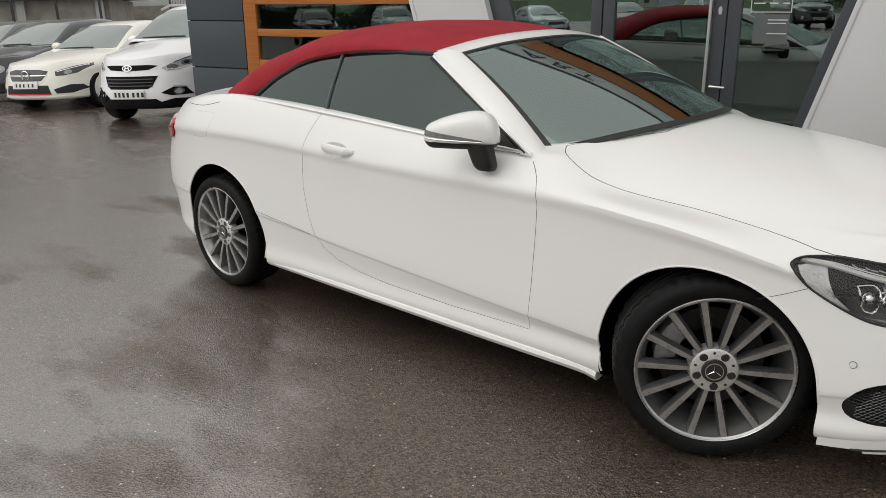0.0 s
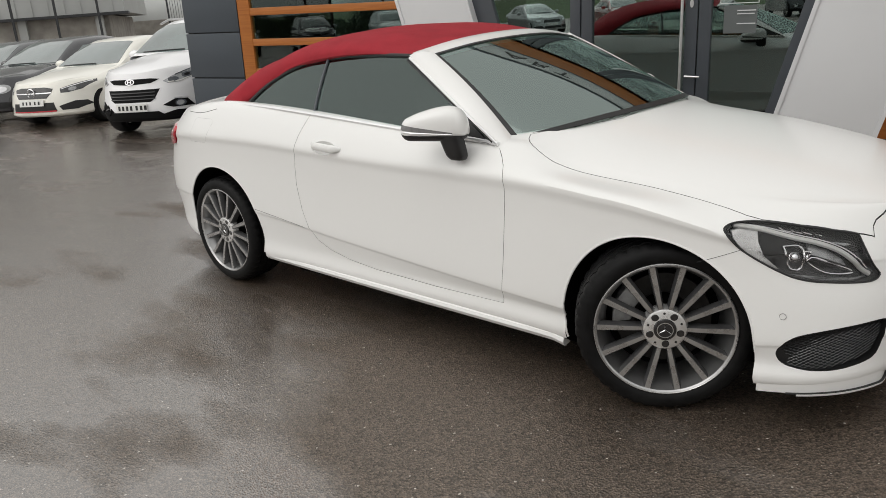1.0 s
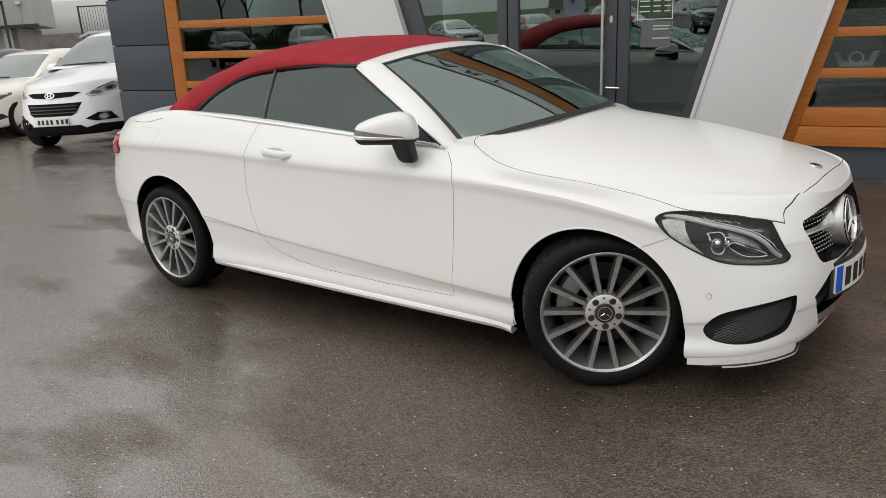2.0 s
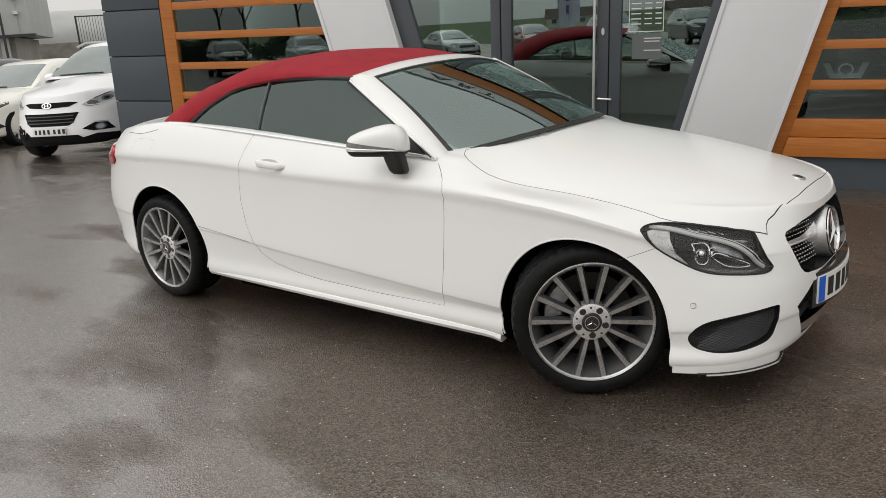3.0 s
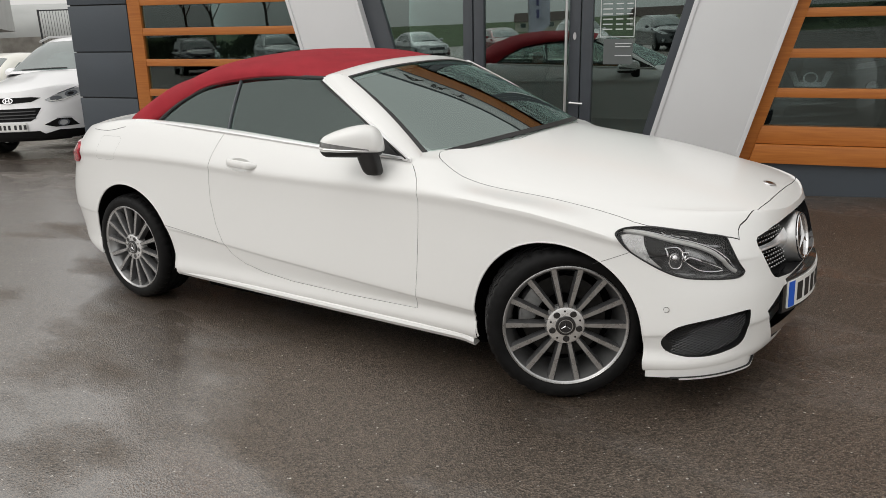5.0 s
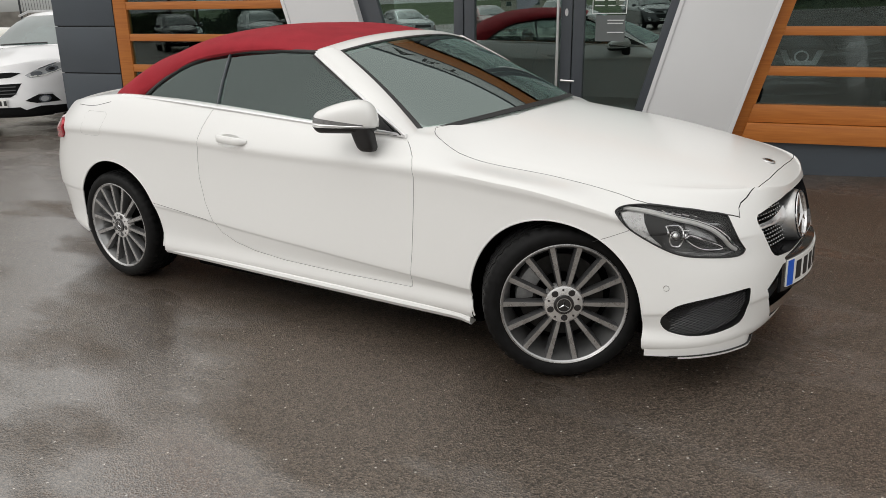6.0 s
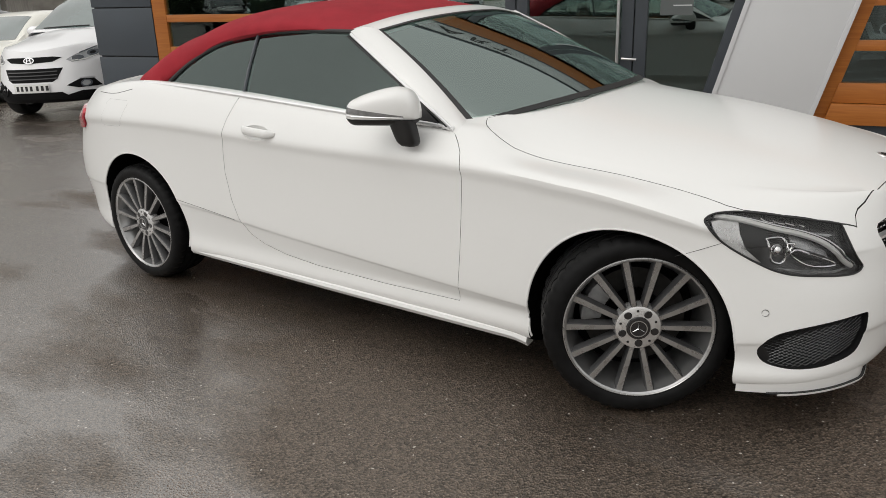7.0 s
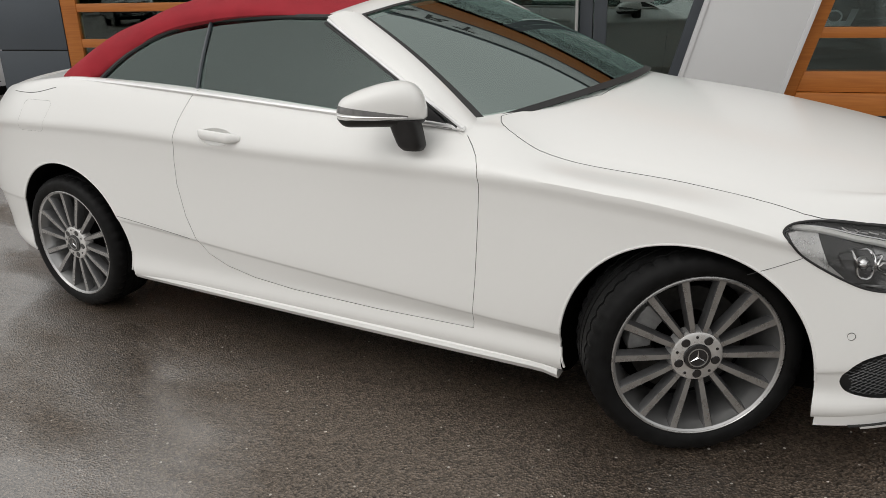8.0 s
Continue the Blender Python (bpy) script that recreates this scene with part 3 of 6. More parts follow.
def tyre_mesh():
    half = [(0.243, -0.092), (0.251, -0.106), (0.259, -0.1125), (0.271, -0.1165), (0.285, -0.1160), (0.298, -0.1115), (0.3075, -0.104), (0.3145, -0.093), (0.3182, -0.080), (0.3195, -0.066), (0.3125, -0.065), (0.3125, -0.056), (0.3202, -0.055), (0.3205, -0.022), (0.3130, -0.021), (0.3130, -0.012), (0.3205, -0.011)]
    prof = half + [(r, -y) for r, y in half[::-1]]
    bm = lathe(prof, 132)
    for v in bm.verts:
        r = math.hypot(v.co.x, v.co.z)
        if r > 0.306 and abs(v.co.y) > 0.05 and round(math.atan2(v.co.z, v.co.x) / (2 * math.pi) * 132) % 3 == 0:
            v.co.x, v.co.z = v.co.x * (r - 0.005) / r, v.co.z * (r - 0.005) / r
    return mesh_of(bm, "tyre", [RUBBER], sharp=30)


def star_bm(r, depth, bm=None):
    """A flat three-pointed emblem, facing -y."""
    own = bmesh.new() if bm is None else bm
    c = own.verts.new((0, -depth, 0))
    ring = []
    for k in range(6):
        a = math.pi / 2 + k * math.pi / 3
        q = r if k % 2 == 0 else r * 0.13
        ring.append(own.verts.new((q * math.cos(a), 0, q * math.sin(a))))
    for k in range(6):
        own.faces.new((c, ring[k], ring[(k + 1) % 6]))
    own.faces.new(ring[::-1])
    bmesh.ops.recalc_face_normals(own, faces=own.faces[:])
    return own


SPOKE, TYRE = spoke_mesh(), tyre_mesh()
RIM = mesh_of(lathe([(0.247, -0.098), (0.2515, -0.103), (0.2515, -0.107), (0.245, -0.1085), (0.239, -0.104), (0.236, -0.094), (0.229, -0.078), (0.217, -0.052), (0.209, -0.010), (0.206, 0.060), (0.224, 0.095), (0.247, 0.105)], 96), "wheel", [BARREL], sharp=25)
LIP = mesh_of(lathe([(0.2518, -0.1045), (0.2510, -0.1098), (0.2482, -0.1110), (0.2460, -0.1085), (0.2465, -0.1045)], 96), "rim_lip", [SPOKEFACE])
HUB = mesh_of(lathe([(0.0, -0.030), (0.068, -0.030), (0.075, -0.027), (0.081, -0.016), (0.084, 0.01), (0.0, 0.01)], 48), "hub", [ALLOY])
CAP = mesh_of(lathe([(0.0, -0.0385), (0.028, -0.0385), (0.0385, -0.037), (0.0405, -0.033), (0.0405, -0.028)], 40), "centre_cap", [GLOSSBLACK])
CAPRING = mesh_of(lathe([(0.0265, -0.0385), (0.0265, -0.0405), (0.0290, -0.0405), (0.0290, -0.0385)], 40), "cap_ring", [SATIN])
STAR = mesh_of(star_bm(0.0265, 0.004), "emblem", [CHROME], smooth=False)
BOLT = mesh_of(lathe([(0.0, -0.0315), (0.0120, -0.0315), (0.0135, -0.0300), (0.0135, -0.02)], 18), "bolt", [GLOSSBLACK])
PIN = mesh_of(lathe([(0.0, -0.0315), (0.0045, -0.0312), (0.0050, -0.02)], 10), "stud_hole", [GLOSSBLACK])
DISC = mesh_of(lathe([(0.09, 0.045), (0.10, 0.020), (0.172, 0.020), (0.174, 0.022), (0.174, 0.046), (0.172, 0.048), (0.09, 0.048)], 64), "brake_disc", [BRAKE])


def caliper_mesh():
    pts = [(r * math.cos(a), r * math.sin(a)) for r, aa in ((0.185, np.linspace(-0.45, 0.45, 9)), (0.115, np.linspace(0.40, -0.40, 9))) for a in aa]
    return mesh_of(prism([(x, -0.012, z) for x, z in pts], (0, 0.085, 0), bevel=0.008), "caliper", [CALIPER])


CALIPER_MESH = caliper_mesh()
# black disc added behind the spokes; its colour stands in for barrel shade
BARREL_SHADE = mesh_of(lathe([(0.0, 0.055), (0.205, 0.052), (0.205, 0.058), (0.0, 0.06)], 40), "barrel_shade", [LINER])


def wheel(parent, m, turn, caliper_at, low=1.0):
    w = part("wheel", RIM, None, parent, "multi-spoke machined alloy wheel", m=m)
    part("tyre", TYRE, None, w, "low-profile black tyre, wet", m=Matrix.Diagonal((low, 1, low, 1)))
    part("rim_lip", LIP, None, w, "bright machined rim edge")
    face = pose(0, -0.070, 0)
    part("hub", HUB, None, w, m=face)
    part("centre_cap", CAP, None, w, m=face)
    part("cap_ring", CAPRING, None, w, m=face)
    part("emblem", STAR, None, w, m=face @ pose(0, -0.0385, 0, 0, turn, 0))
    for k in range(14):
        part("spoke", SPOKE, None, w, m=pose(0, -0.088, 0) @ pose(0, 0, 0, 0, turn + k * 360 / 14, 0))
    for k in range(5):
        a = radians(turn + 90 + k * 72 + 36)
        part("bolt", BOLT, None, w, m=face @ pose(0.0560 * math.cos(a), 0, 0.0560 * math.sin(a)))
        a += radians(36)
        part("stud_hole", PIN, None, w, m=face @ pose(0.061 * math.cos(a), 0, 0.061 * math.sin(a)))
    part("brake_disc", DISC, None, w)
    part("barrel_shade", BARREL_SHADE, None, w)
    part("caliper", CALIPER_MESH, None, w, "grey brake caliper", m=pose(0, -0.012, 0, 0, caliper_at, 0))
    return w


STEER = 32.0
wheel(car, pose(1.370, -0.765, TYRE_R) @ pose(0, 0, 0, 0, 0, STEER), 2.0, 205)
wheel(car, pose(1.38, 0.775, TYRE_R) @ pose(0, 0, 0, 0, 0, 180 + STEER), 10.0, 0)
wheel(car, pose(-1.42, -0.775, TYRE_R - 0.0035), 8.0, 20, 0.989)
wheel(car, pose(-1.42, 0.775, TYRE_R - 0.0035, 0, 0, 180), 0.0, 180, 0.989)

# ---- glasshouse
roof_edge = spline((-1.23, -1.16, -1.03, -0.80, -0.62, -0.28, 0.03), (1.02, 1.085, 1.175, 1.265, 1.290, 1.300, 1.292))


def pillar_z(x):
    return 1.292 - (x - 0.02) / (0.655 - 0.02) * (1.292 - 0.925)


def glass_y(z):
    return -0.795 + np.clip((z - 0.95) / 0.35, 0, 1) * 0.20 - 0.012 * np.sin(np.clip((z - 0.95) / 0.35, 0, 1) * math.pi)


def side_glass(x0, x1, side, n=40):
    cols = []
    for x in np.linspace(x0, x1, n):
        z0 = float(belt(x)) - 0.01
        z1 = max(z0 + 0.004, min(float(roof_edge(x)), pillar_z(x)))
        cols.append([(x, -side * float(glass_y(z)), z) for z in np.linspace(z0, z1, 10)])
    return slab(cols, 0.004)


for side in (-1, 1):
    part("door_window", side_glass(-0.585, 0.645, side), [CARGLASS], car, "grey tinted side glass with raindrops").visible_shadow = False
    part("quarter_window", side_glass(-1.20, -0.589, side), [CARGLASS], car, "grey tinted rear side glass").visible_shadow = False
    part("window_divider", tube([(-0.574 - 0.028 * (z - 1.02) / 0.277, -side * (float(glass_y(z)) - 0.004), z) for z in np.linspace(1.02, 1.297, 6)], 0.0075, 6), [FRAMEGREY], car)
    dark = [Vector((-0.010, side * 0.618, 1.274)).lerp(Vector((0.632, side * 0.803, 0.955)), u) for u in np.linspace(0, 1, 12)]
    part("pillar_seal", tube(dark, 0.006, 6), [PLASTIC], car)
    top = [(x, -side * float(glass_y(roof_edge(x)) - 0.004), float(roof_edge(x))) for x in np.linspace(-1.21, 0.02, 40)]
    part("window_seal", tube(top, 0.0095, 8), [PLASTIC], car, "black rubber seal")
    strip = [(x, side * (0.800 if x < 0.5 else 0.798), float(belt(x)) + 0.002) for x in np.linspace(-1.30, 0.655, 50)]
    part("belt_trim", tube(strip, 0.0092, 8), [TRIM], car, "bright belt-line trim strip")

# windscreen
ws_low = spline((-0.72, -0.66, -0.35, 0, 0.35, 0.66, 0.72), (0.64, 0.712, 0.90, 0.965, 0.90, 0.712, 0.64))
ws_low_z = spline((-0.72, -0.66, -0.35, 0, 0.35, 0.66, 0.72), (0.935, 0.952, 0.998, 1.012, 0.998, 0.952, 0.935))
ws_top = spline((-0.56, 0, 0.56), (0.105, 0.185, 0.105))
ws_top_z = spline((-0.56, -0.3, 0, 0.3, 0.56), (1.293, 1.325, 1.336, 1.325, 1.293))


def screen_point(u, v, out=0.0):
    """u across from -1 to 1, v up from 0 to 1."""
    yb, yt = u * 0.70, u * 0.555
    p = Vector((float(ws_low(yb)), yb, float(ws_low_z(yb)))).lerp(Vector((float(ws_top(yt)), yt, float(ws_top_z(yt)))), v)
    bow = 0.018 * math.sin(v * math.pi) + out
    return p + Vector((0.52, 0, 0.85)) * bow


part("windscreen", slab([[screen_point(u, v) for v in np.linspace(0, 1, 16)] for u in np.linspace(-1, 1, 40)], 0.005), [SCREEN], car, "raked windscreen glass reflecting grey sky").visible_shadow = False
border = bmesh.new()
for us, vs in (((-1, 1), (0, 0.035)), ((-1, 1), (0.980, 1)), ((-1, -0.978), (0.035, 0.980)), ((0.978, 1), (0.035, 0.980))):
    grid([[screen_point(u, v, 0.0045) for v in np.linspace(vs[0], vs[1], 12)] for u in np.linspace(us[0], us[1], 30)], bm=border)
bmesh.ops.recalc_face_normals(border, faces=border.faces[:])
bmesh.ops.solidify(border, geom=border.faces[:], thickness=0.002)
part("windscreen_border", border, [PLASTIC], car, "black band round the windscreen")
for side in (-1, 1):
    rows = []
    for u in np.linspace(0, 1, 24):
        o = Vector((0.000, side * 0.612, 1.292)).lerp(Vector((0.668, side * 0.808, 0.920)), u)
        i = screen_point(side * 0.998, 1 - u, 0.002)
        m = o.lerp(i, 0.5)
        n = Vector((0.30, side * 0.62, 0.72)).normalized()
        rows.append([o - n * 0.03, o + n * 0.004, o.lerp(i, 0.25) + n * 0.018, m + n * 0.024, o.lerp(i, 0.8) + n * 0.016, i + n * 0.004, i - n * 0.03])
    bm = grid(rows, close_v=True)
    bmesh.ops.holes_fill(bm, edges=bm.edges[:], sides=8)
    bmesh.ops.recalc_face_normals(bm, faces=bm.faces[:])
    part("windscreen_pillar", bm, [WHITE], car)
    edge = [Vector((0.004, side * 0.612, 1.283)).lerp(Vector((0.652, side * 0.800, 0.951)), u) + Vector((0, side * 0.004, 0)) for u in np.linspace(0, 1, 12)]
    part("pillar_trim", tube(edge, 0.0070, 8), [TRIM], car, "bright pillar trim strip")
    tri = [(x, -side * (float(glass_y(z)) - 0.003), z) for x, z in ((0.395, 1.082), (0.615, 0.950), (0.405, 0.965))]
    part("sail_panel", prism(tri, (0, side * 0.010, 0), bevel=0.002), [PLASTIC], car, "black triangular mirror panel")
# header rail over the windscreen
rows = []
for u in np.linspace(-1, 1, 40):
    f = screen_point(u, 1.0, 0.0)
    y = f.y * 1.04
    back = Vector((f.x - 0.122 - 0.01 * (1 - u * u), y, f.z + 0.022 - 0.012 * u * u))
    rows.append([f + Vector((0.004, 0, -0.02)), f + Vector((0.006, 0, 0.002)), f.lerp(back, 0.3) + Vector((0, 0, 0.014)), f.lerp(back, 0.7) + Vector((0, 0, 0.012)), back, back + Vector((0, 0, -0.03))])
bm = grid(rows, close_v=True)
bmesh.ops.holes_fill(bm, edges=bm.edges[:], sides=8)
bmesh.ops.recalc_face_normals(bm, faces=bm.faces[:])
part("header_rail", bm, [WHITE], car)

# canvas roof
RX = (0.075, -0.05, -0.3, -0.6, -0.9, -1.1, -1.25, -1.38, -1.48, -1.55, -1.60)
roof_mid = spline(RX[::-1], (1.054, 1.082, 1.128, 1.198, 1.276, 1.340, 1.392, 1.416, 1.408, 1.378, 1.357))
roof_low = spline(RX[::-1], (1.048, 1.054, 1.060, 1.064, 1.070, 1.130, 1.240, 1.295, 1.308, 1.300, 1.296))
roof_w = spline(RX[::-1], (0.56, 0.66, 0.715, 0.745, 0.765, 0.712, 0.655, 0.628, 0.615, 0.605, 0.60))
rows = []
for x in np.concatenate((np.linspace(0.075, -1.14, 46), np.linspace(-1.155, -1.60, 26))):
    zc, zl, w = float(roof_mid(x)), float(roof_low(x)), float(roof_w(x))
    k = min(1.0, max(0.0, (-x - 0.86) / 0.5))
    front = max(0.0, min(1.0, (x + 0.40) / 0.475)) ** 1.5
    row = []
    for a in np.linspace(0, math.pi, 45):
        c, s = math.cos(a), math.sin(a)
        y = -w * math.copysign(abs(c) ** (0.85 - 0.15 * k), c)
        z = zl + (zc - zl) * s ** (0.80 - 0.08 * k + 1.35 * front)
        fold = 0.003 * math.sin(x * 21 + 3 * s) * k * s + 0.007 * math.exp(-((x + 1.19) / 0.035) ** 2) * s + 0.004 * math.exp(-((x + 0.62) / 0.03) ** 2) * s
        xe = x - front * 0.078 * (abs(y) / 0.6) ** 2
        row.append((xe, y, z + fold))
    rows.append([(row[0][0], -w * 0.97, zl - 0.012)] + row + [(row[-1][0], w * 0.97, zl - 0.012)])
part("canvas_roof", grid(rows), [FABRIC], car, "red canvas folding roof, closed", sharp=60)

# mirror on each side
m_top = spline((-1, -0.93, -0.7, -0.3, 0.15, 0.5, 0.8, 0.94, 1), (0.006, 0.026, 0.047, 0.068, 0.083, 0.086, 0.069, 0.038, 0.006))
m_low = spline((-1, -0.93, -0.6, 0, 0.6, 0.94, 1), (-0.028, -0.044, -0.056, -0.056, -0.050, -0.040, -0.026))
m_deep = spline((-1, -0.93, -0.6, 0, 0.6, 0.94, 1), (0.020, 0.036, 0.056, 0.062, 0.058, 0.040, 0.020))


def mirror_point(u, a, out=0.0):
    """A place on the mirror housing: u along it, a round it."""
    zt, zl, d = float(m_top(u)), float(m_low(u)), float(m_deep(u))
    c, s = math.cos(a), math.sin(a)
    zc, h = (zt + zl) / 2, (zt - zl) / 2
    return Vector((0.142 * u, (d + out) * math.copysign(abs(c) ** 0.75, c), zc + (h + out) * math.copysign(abs(s) ** 0.75, s)))


def mirror_band(m, lo, hi, grow=0.0):
    rows = []
    for u in np.linspace(-1, 1, 34):
        row = []
        for a in np.linspace(0, 2 * math.pi, 40, endpoint=False):
            p = mirror_point(u, a, grow)
            p.z = min(max(p.z, lo), hi)
            row.append(m @ p)
        rows.append(row)
    bm = grid(rows, close_v=True)
    bmesh.ops.remove_doubles(bm, verts=bm.verts[:], dist=1e-5)
    bmesh.ops.holes_fill(bm, edges=bm.edges[:], sides=60)
    bmesh.ops.recalc_face_normals(bm, faces=bm.faces[:])
    return bm


for side in (-1, 1):
    m = Matrix.Diagonal((1, -side, 1, 1)) @ (pose(0.435, -0.930, 1.028, 0, 2, 27) if side < 0 else pose(0.33, -0.885, 0.972, 0, 2, 27))
    shell = part("mirror_shell", mirror_band(m, -0.0265, 1.0), [WHITE], car, "white door mirror shell")
    part("mirror_base", mirror_band(m, -1.0, -0.0265, -0.001), [PLASTIC], car, "black mirror underside")
    rows = []
    for u in np.linspace(-0.985, 0.62, 30):
        f = (u + 0.985) / 1.605
        zc = 0.006 - 0.022 * f
        h = 0.0095 * (1 - f) ** 0.8 + 0.0024
        row = []
        for z in (zc - h, zc, zc + h):
            zt, zl, d = float(m_top(u)), float(m_low(u)), float(m_deep(u))
            n = max(-1.0, min(1.0, (z - (zt + zl) / 2) / ((zt - zl) / 2)))
            s = math.copysign(abs(n) ** (1 / 0.75), n)
            row.append(m @ Vector((0.142 * u, -(d * (max(0.0, 1 - s * s) ** 0.5) ** 0.75 + 0.0016), z)))
        rows.append(row)
    part("indicator", slab(rows, 0.003), [SMOKED], shell, "smoked indicator strip on the mirror")
    bright = []
    for u in np.linspace(-0.97, 0.60, 26):
        zt, zl, d = float(m_top(u)), float(m_low(u)), float(m_deep(u))
        z = -0.0135 - 0.006 * (u + 0.97) / 1.57
        n = max(-1.0, min(1.0, (z - (zt + zl) / 2) / ((zt - zl) / 2)))
        q = math.copysign(abs(n) ** (1 / 0.75), n)
        bright.append(m @ Vector((0.142 * u, -(d * (max(0.0, 1 - q * q) ** 0.5) ** 0.75 + 0.001), z)))
    part("mirror_trim", tube(bright, 0.0024, 6), [TRIM], shell, "thin bright line on the mirror")
    rows = []
    for u in np.linspace(0, 1, 14):
        lx, ly = 0.052 - 0.008 * u ** 2, 0.036 - 0.006 * u * u
        if u > 0.8:
            lx, ly = lx * (1 - 6 * (u - 0.8) ** 2), ly * (1 - 6 * (u - 0.8) ** 2)
        ring = []
        for a in np.linspace(0, 2 * math.pi, 28, endpoint=False):
            c, q = math.cos(a), math.sin(a)
            ring.append((lx * math.copysign(abs(c) ** 0.7, c) + 0.008 * u, ly * math.copysign(abs(q) ** 0.7, q) - side * 0.030 * u, 0.052 - 0.104 * u))
        rows.append(ring)
    stalk = grid(rows, close_v=True)
    bmesh.ops.holes_fill(stalk, edges=stalk.edges[:], sides=40)
    bmesh.ops.recalc_face_normals(stalk, faces=stalk.faces[:])
    part("mirror_stalk", stalk, [PLASTIC], car, m=pose(0.505 if side < 0 else 0.41, side * (0.915 if side < 0 else 0.87), 0.945 if side < 0 else 0.905))

# cabin
part("cabin_floor", box(-1.3, 0.8, -0.68, 0.68, 0.425, 0.45), [INTERIOR], car)
part("dashboard", prism([(0.40, -0.58, 0.60), (0.40, -0.58, 0.86), (0.48, -0.58, 0.925), (0.74, -0.58, 0.925), (0.78, -0.58, 0.60)], (0, 1.16, 0), bevel=0.02), [INTERIOR], car)
for side in (-1, 1):
    seat = [(-0.62, 0.45), (-0.10, 0.45), (-0.06, 0.55), (-0.12, 0.60), (-0.45, 0.57), (-0.60, 0.90), (-0.64, 1.02), (-0.62, 1.13), (-0.67, 1.17), (-0.74, 1.13), (-0.75, 0.95), (-0.70, 0.6)]
    part("seat", prism([(x, side * 0.12, z) for x, z in seat], (0, side * 0.48, 0), bevel=0.03), [LEATHER], car, "brown leather front seat")
    part("rear_seat", prism([(x - 0.02, side * 0.08, z) for x, z in ((-1.25, 0.45), (-0.82, 0.45), (-0.82, 0.60), (-1.08, 0.60), (-1.18, 1.0), (-1.28, 1.0))], (0, side * 0.5, 0), bevel=0.03), [LEATHER], car, "brown leather rear seat")
wheel_ring = [(0.30 + 0.17 * math.cos(a) * 0.35, -0.36 + 0.185 * math.sin(a), 0.86 + 0.18 * math.cos(a) * 0.95) for a in np.linspace(0, 2 * math.pi, 33)]
part("steering_wheel", tube(wheel_ring, 0.014, 8, up=(1, 0, 0.3)), [INTERIOR], car)

# door handles over a scooped recess
for ob in [o for o in car.children if o.name.startswith("door") and o.name.split(".")[0] == "door"]:
    side = -1 if ob.data.vertices[0].co.y < 0 else 1
    own = bmesh.new()
    bmesh.ops.create_uvsphere(own, u_segments=32, v_segments=16, radius=1)
    bmesh.ops.transform(own, matrix=Matrix.LocRotScale((-0.385, side * 0.884, 0.893), None, (0.098, 0.027, 0.040)), verts=own.verts)
    boolean(ob, own, "DIFFERENCE", WHITE)
    bar = [(-0.475 + 0.215 * u, side * (0.874 + 0.026 * min(1, 5 * u, 5 * (1 - u))), 0.900 - 0.016 * u) for u in np.linspace(0, 1, 20)]
    part("door_handle", tube(bar, [0.020 * min(1, 0.45 + 4 * u, 0.45 + 4 * (1 - u)) for u in np.linspace(0, 1, 20)], 12, 0.55, up=(0, 0, 1)), [WHITE], ob, "white door handle")

# ---- fine parts laid on the body
from mathutils.bvhtree import BVHTree


def tree_of(me):
    return BVHTree.FromPolygons([v.co.copy() for v in me.vertices], [tuple(p.vertices) for p in me.polygons])


SHELL = tree_of(WHOLE)


def onto(tree, p, way, lift=0.0):
    """The place where a line through p along way meets a body, moved back by lift."""
    way = Vector(way).normalized()
    hit = tree.ray_cast(Vector(p) - way * 1.5, way)[0]
    return (hit if hit is not None else Vector(p)) - way * lift


def seam(name, pts, way, r=0.0016, n=24, mats=(SEAM,), label=""):
    line = [onto(SHELL, p, way, 0.0) for p in curve_points(pts, n)]
    return part(name, tube(line, r, 6), list(mats), car, label)


for side in (-1, 1):
    away = (0, -side, 0)
    seam("bumper_seam", [(1.545, side, 0.611), (1.612, side, 0.636), (1.672, side, 0.660)], away, 0.0009)
    seam("sill_seam", [(-1.055, side, 0.503), (-0.85, side, 0.478), (-0.625, side, 0.450)], away, 0.0010)
    seam("boot_seam", [(-1.72, side, 1.018), (-1.50, side, 1.022), (-1.36, side, 1.045)], away, 0.0014)
    # parking sensor
    c = onto(SHELL, (1.806, side, 0.442), away, 0.0006)
    nrm = Vector((0.35, side * 0.93, 0.05)).normalized()
    turn = nrm.to_track_quat("Z", "Y").to_matrix().to_4x4()
    bm = lathe([(0.0, 0.001), (0.0095, 0.001), (0.0100, 0.0), (0.0115, 0.0)], 20, "z")
    part("parking_sensor", bm, [WHITE], car, m=Matrix.Translation(c) @ turn)
    part("sensor_ring", lathe([(0.0098, -0.002), (0.0098, 0.0012), (0.0112, 0.0012), (0.0112, -0.002)], 24, "z"), [ALLOYDARK], car, m=Matrix.Translation(c) @ turn)
    # side skirt blade
    rows = []
    for x in np.linspace(-1.035, 0.992, 40):
        f = (x + 1.035) / 2.027
        z = 0.236 - 0.034 * f
        o = 0.868 + 0.006 * math.sin(f * math.pi)
        if f > 0.97:
            z -= 0.012 * (f - 0.97) / 0.03
        rows.append([(x, side * (o - 0.05), z - 0.018), (x, side * (o - 0.012), z - 0.024), (x, side * o, z - 0.006), (x, side * (o - 0.004), z + 0.008), (x, side * (o - 0.03), z + 0.028)])
    bm = grid(rows, close_v=True)
    bmesh.ops.holes_fill(bm, edges=bm.edges[:], sides=8)
    bmesh.ops.recalc_face_normals(bm, faces=bm.faces[:])
    part("side_skirt", bm, [WHITE], car)

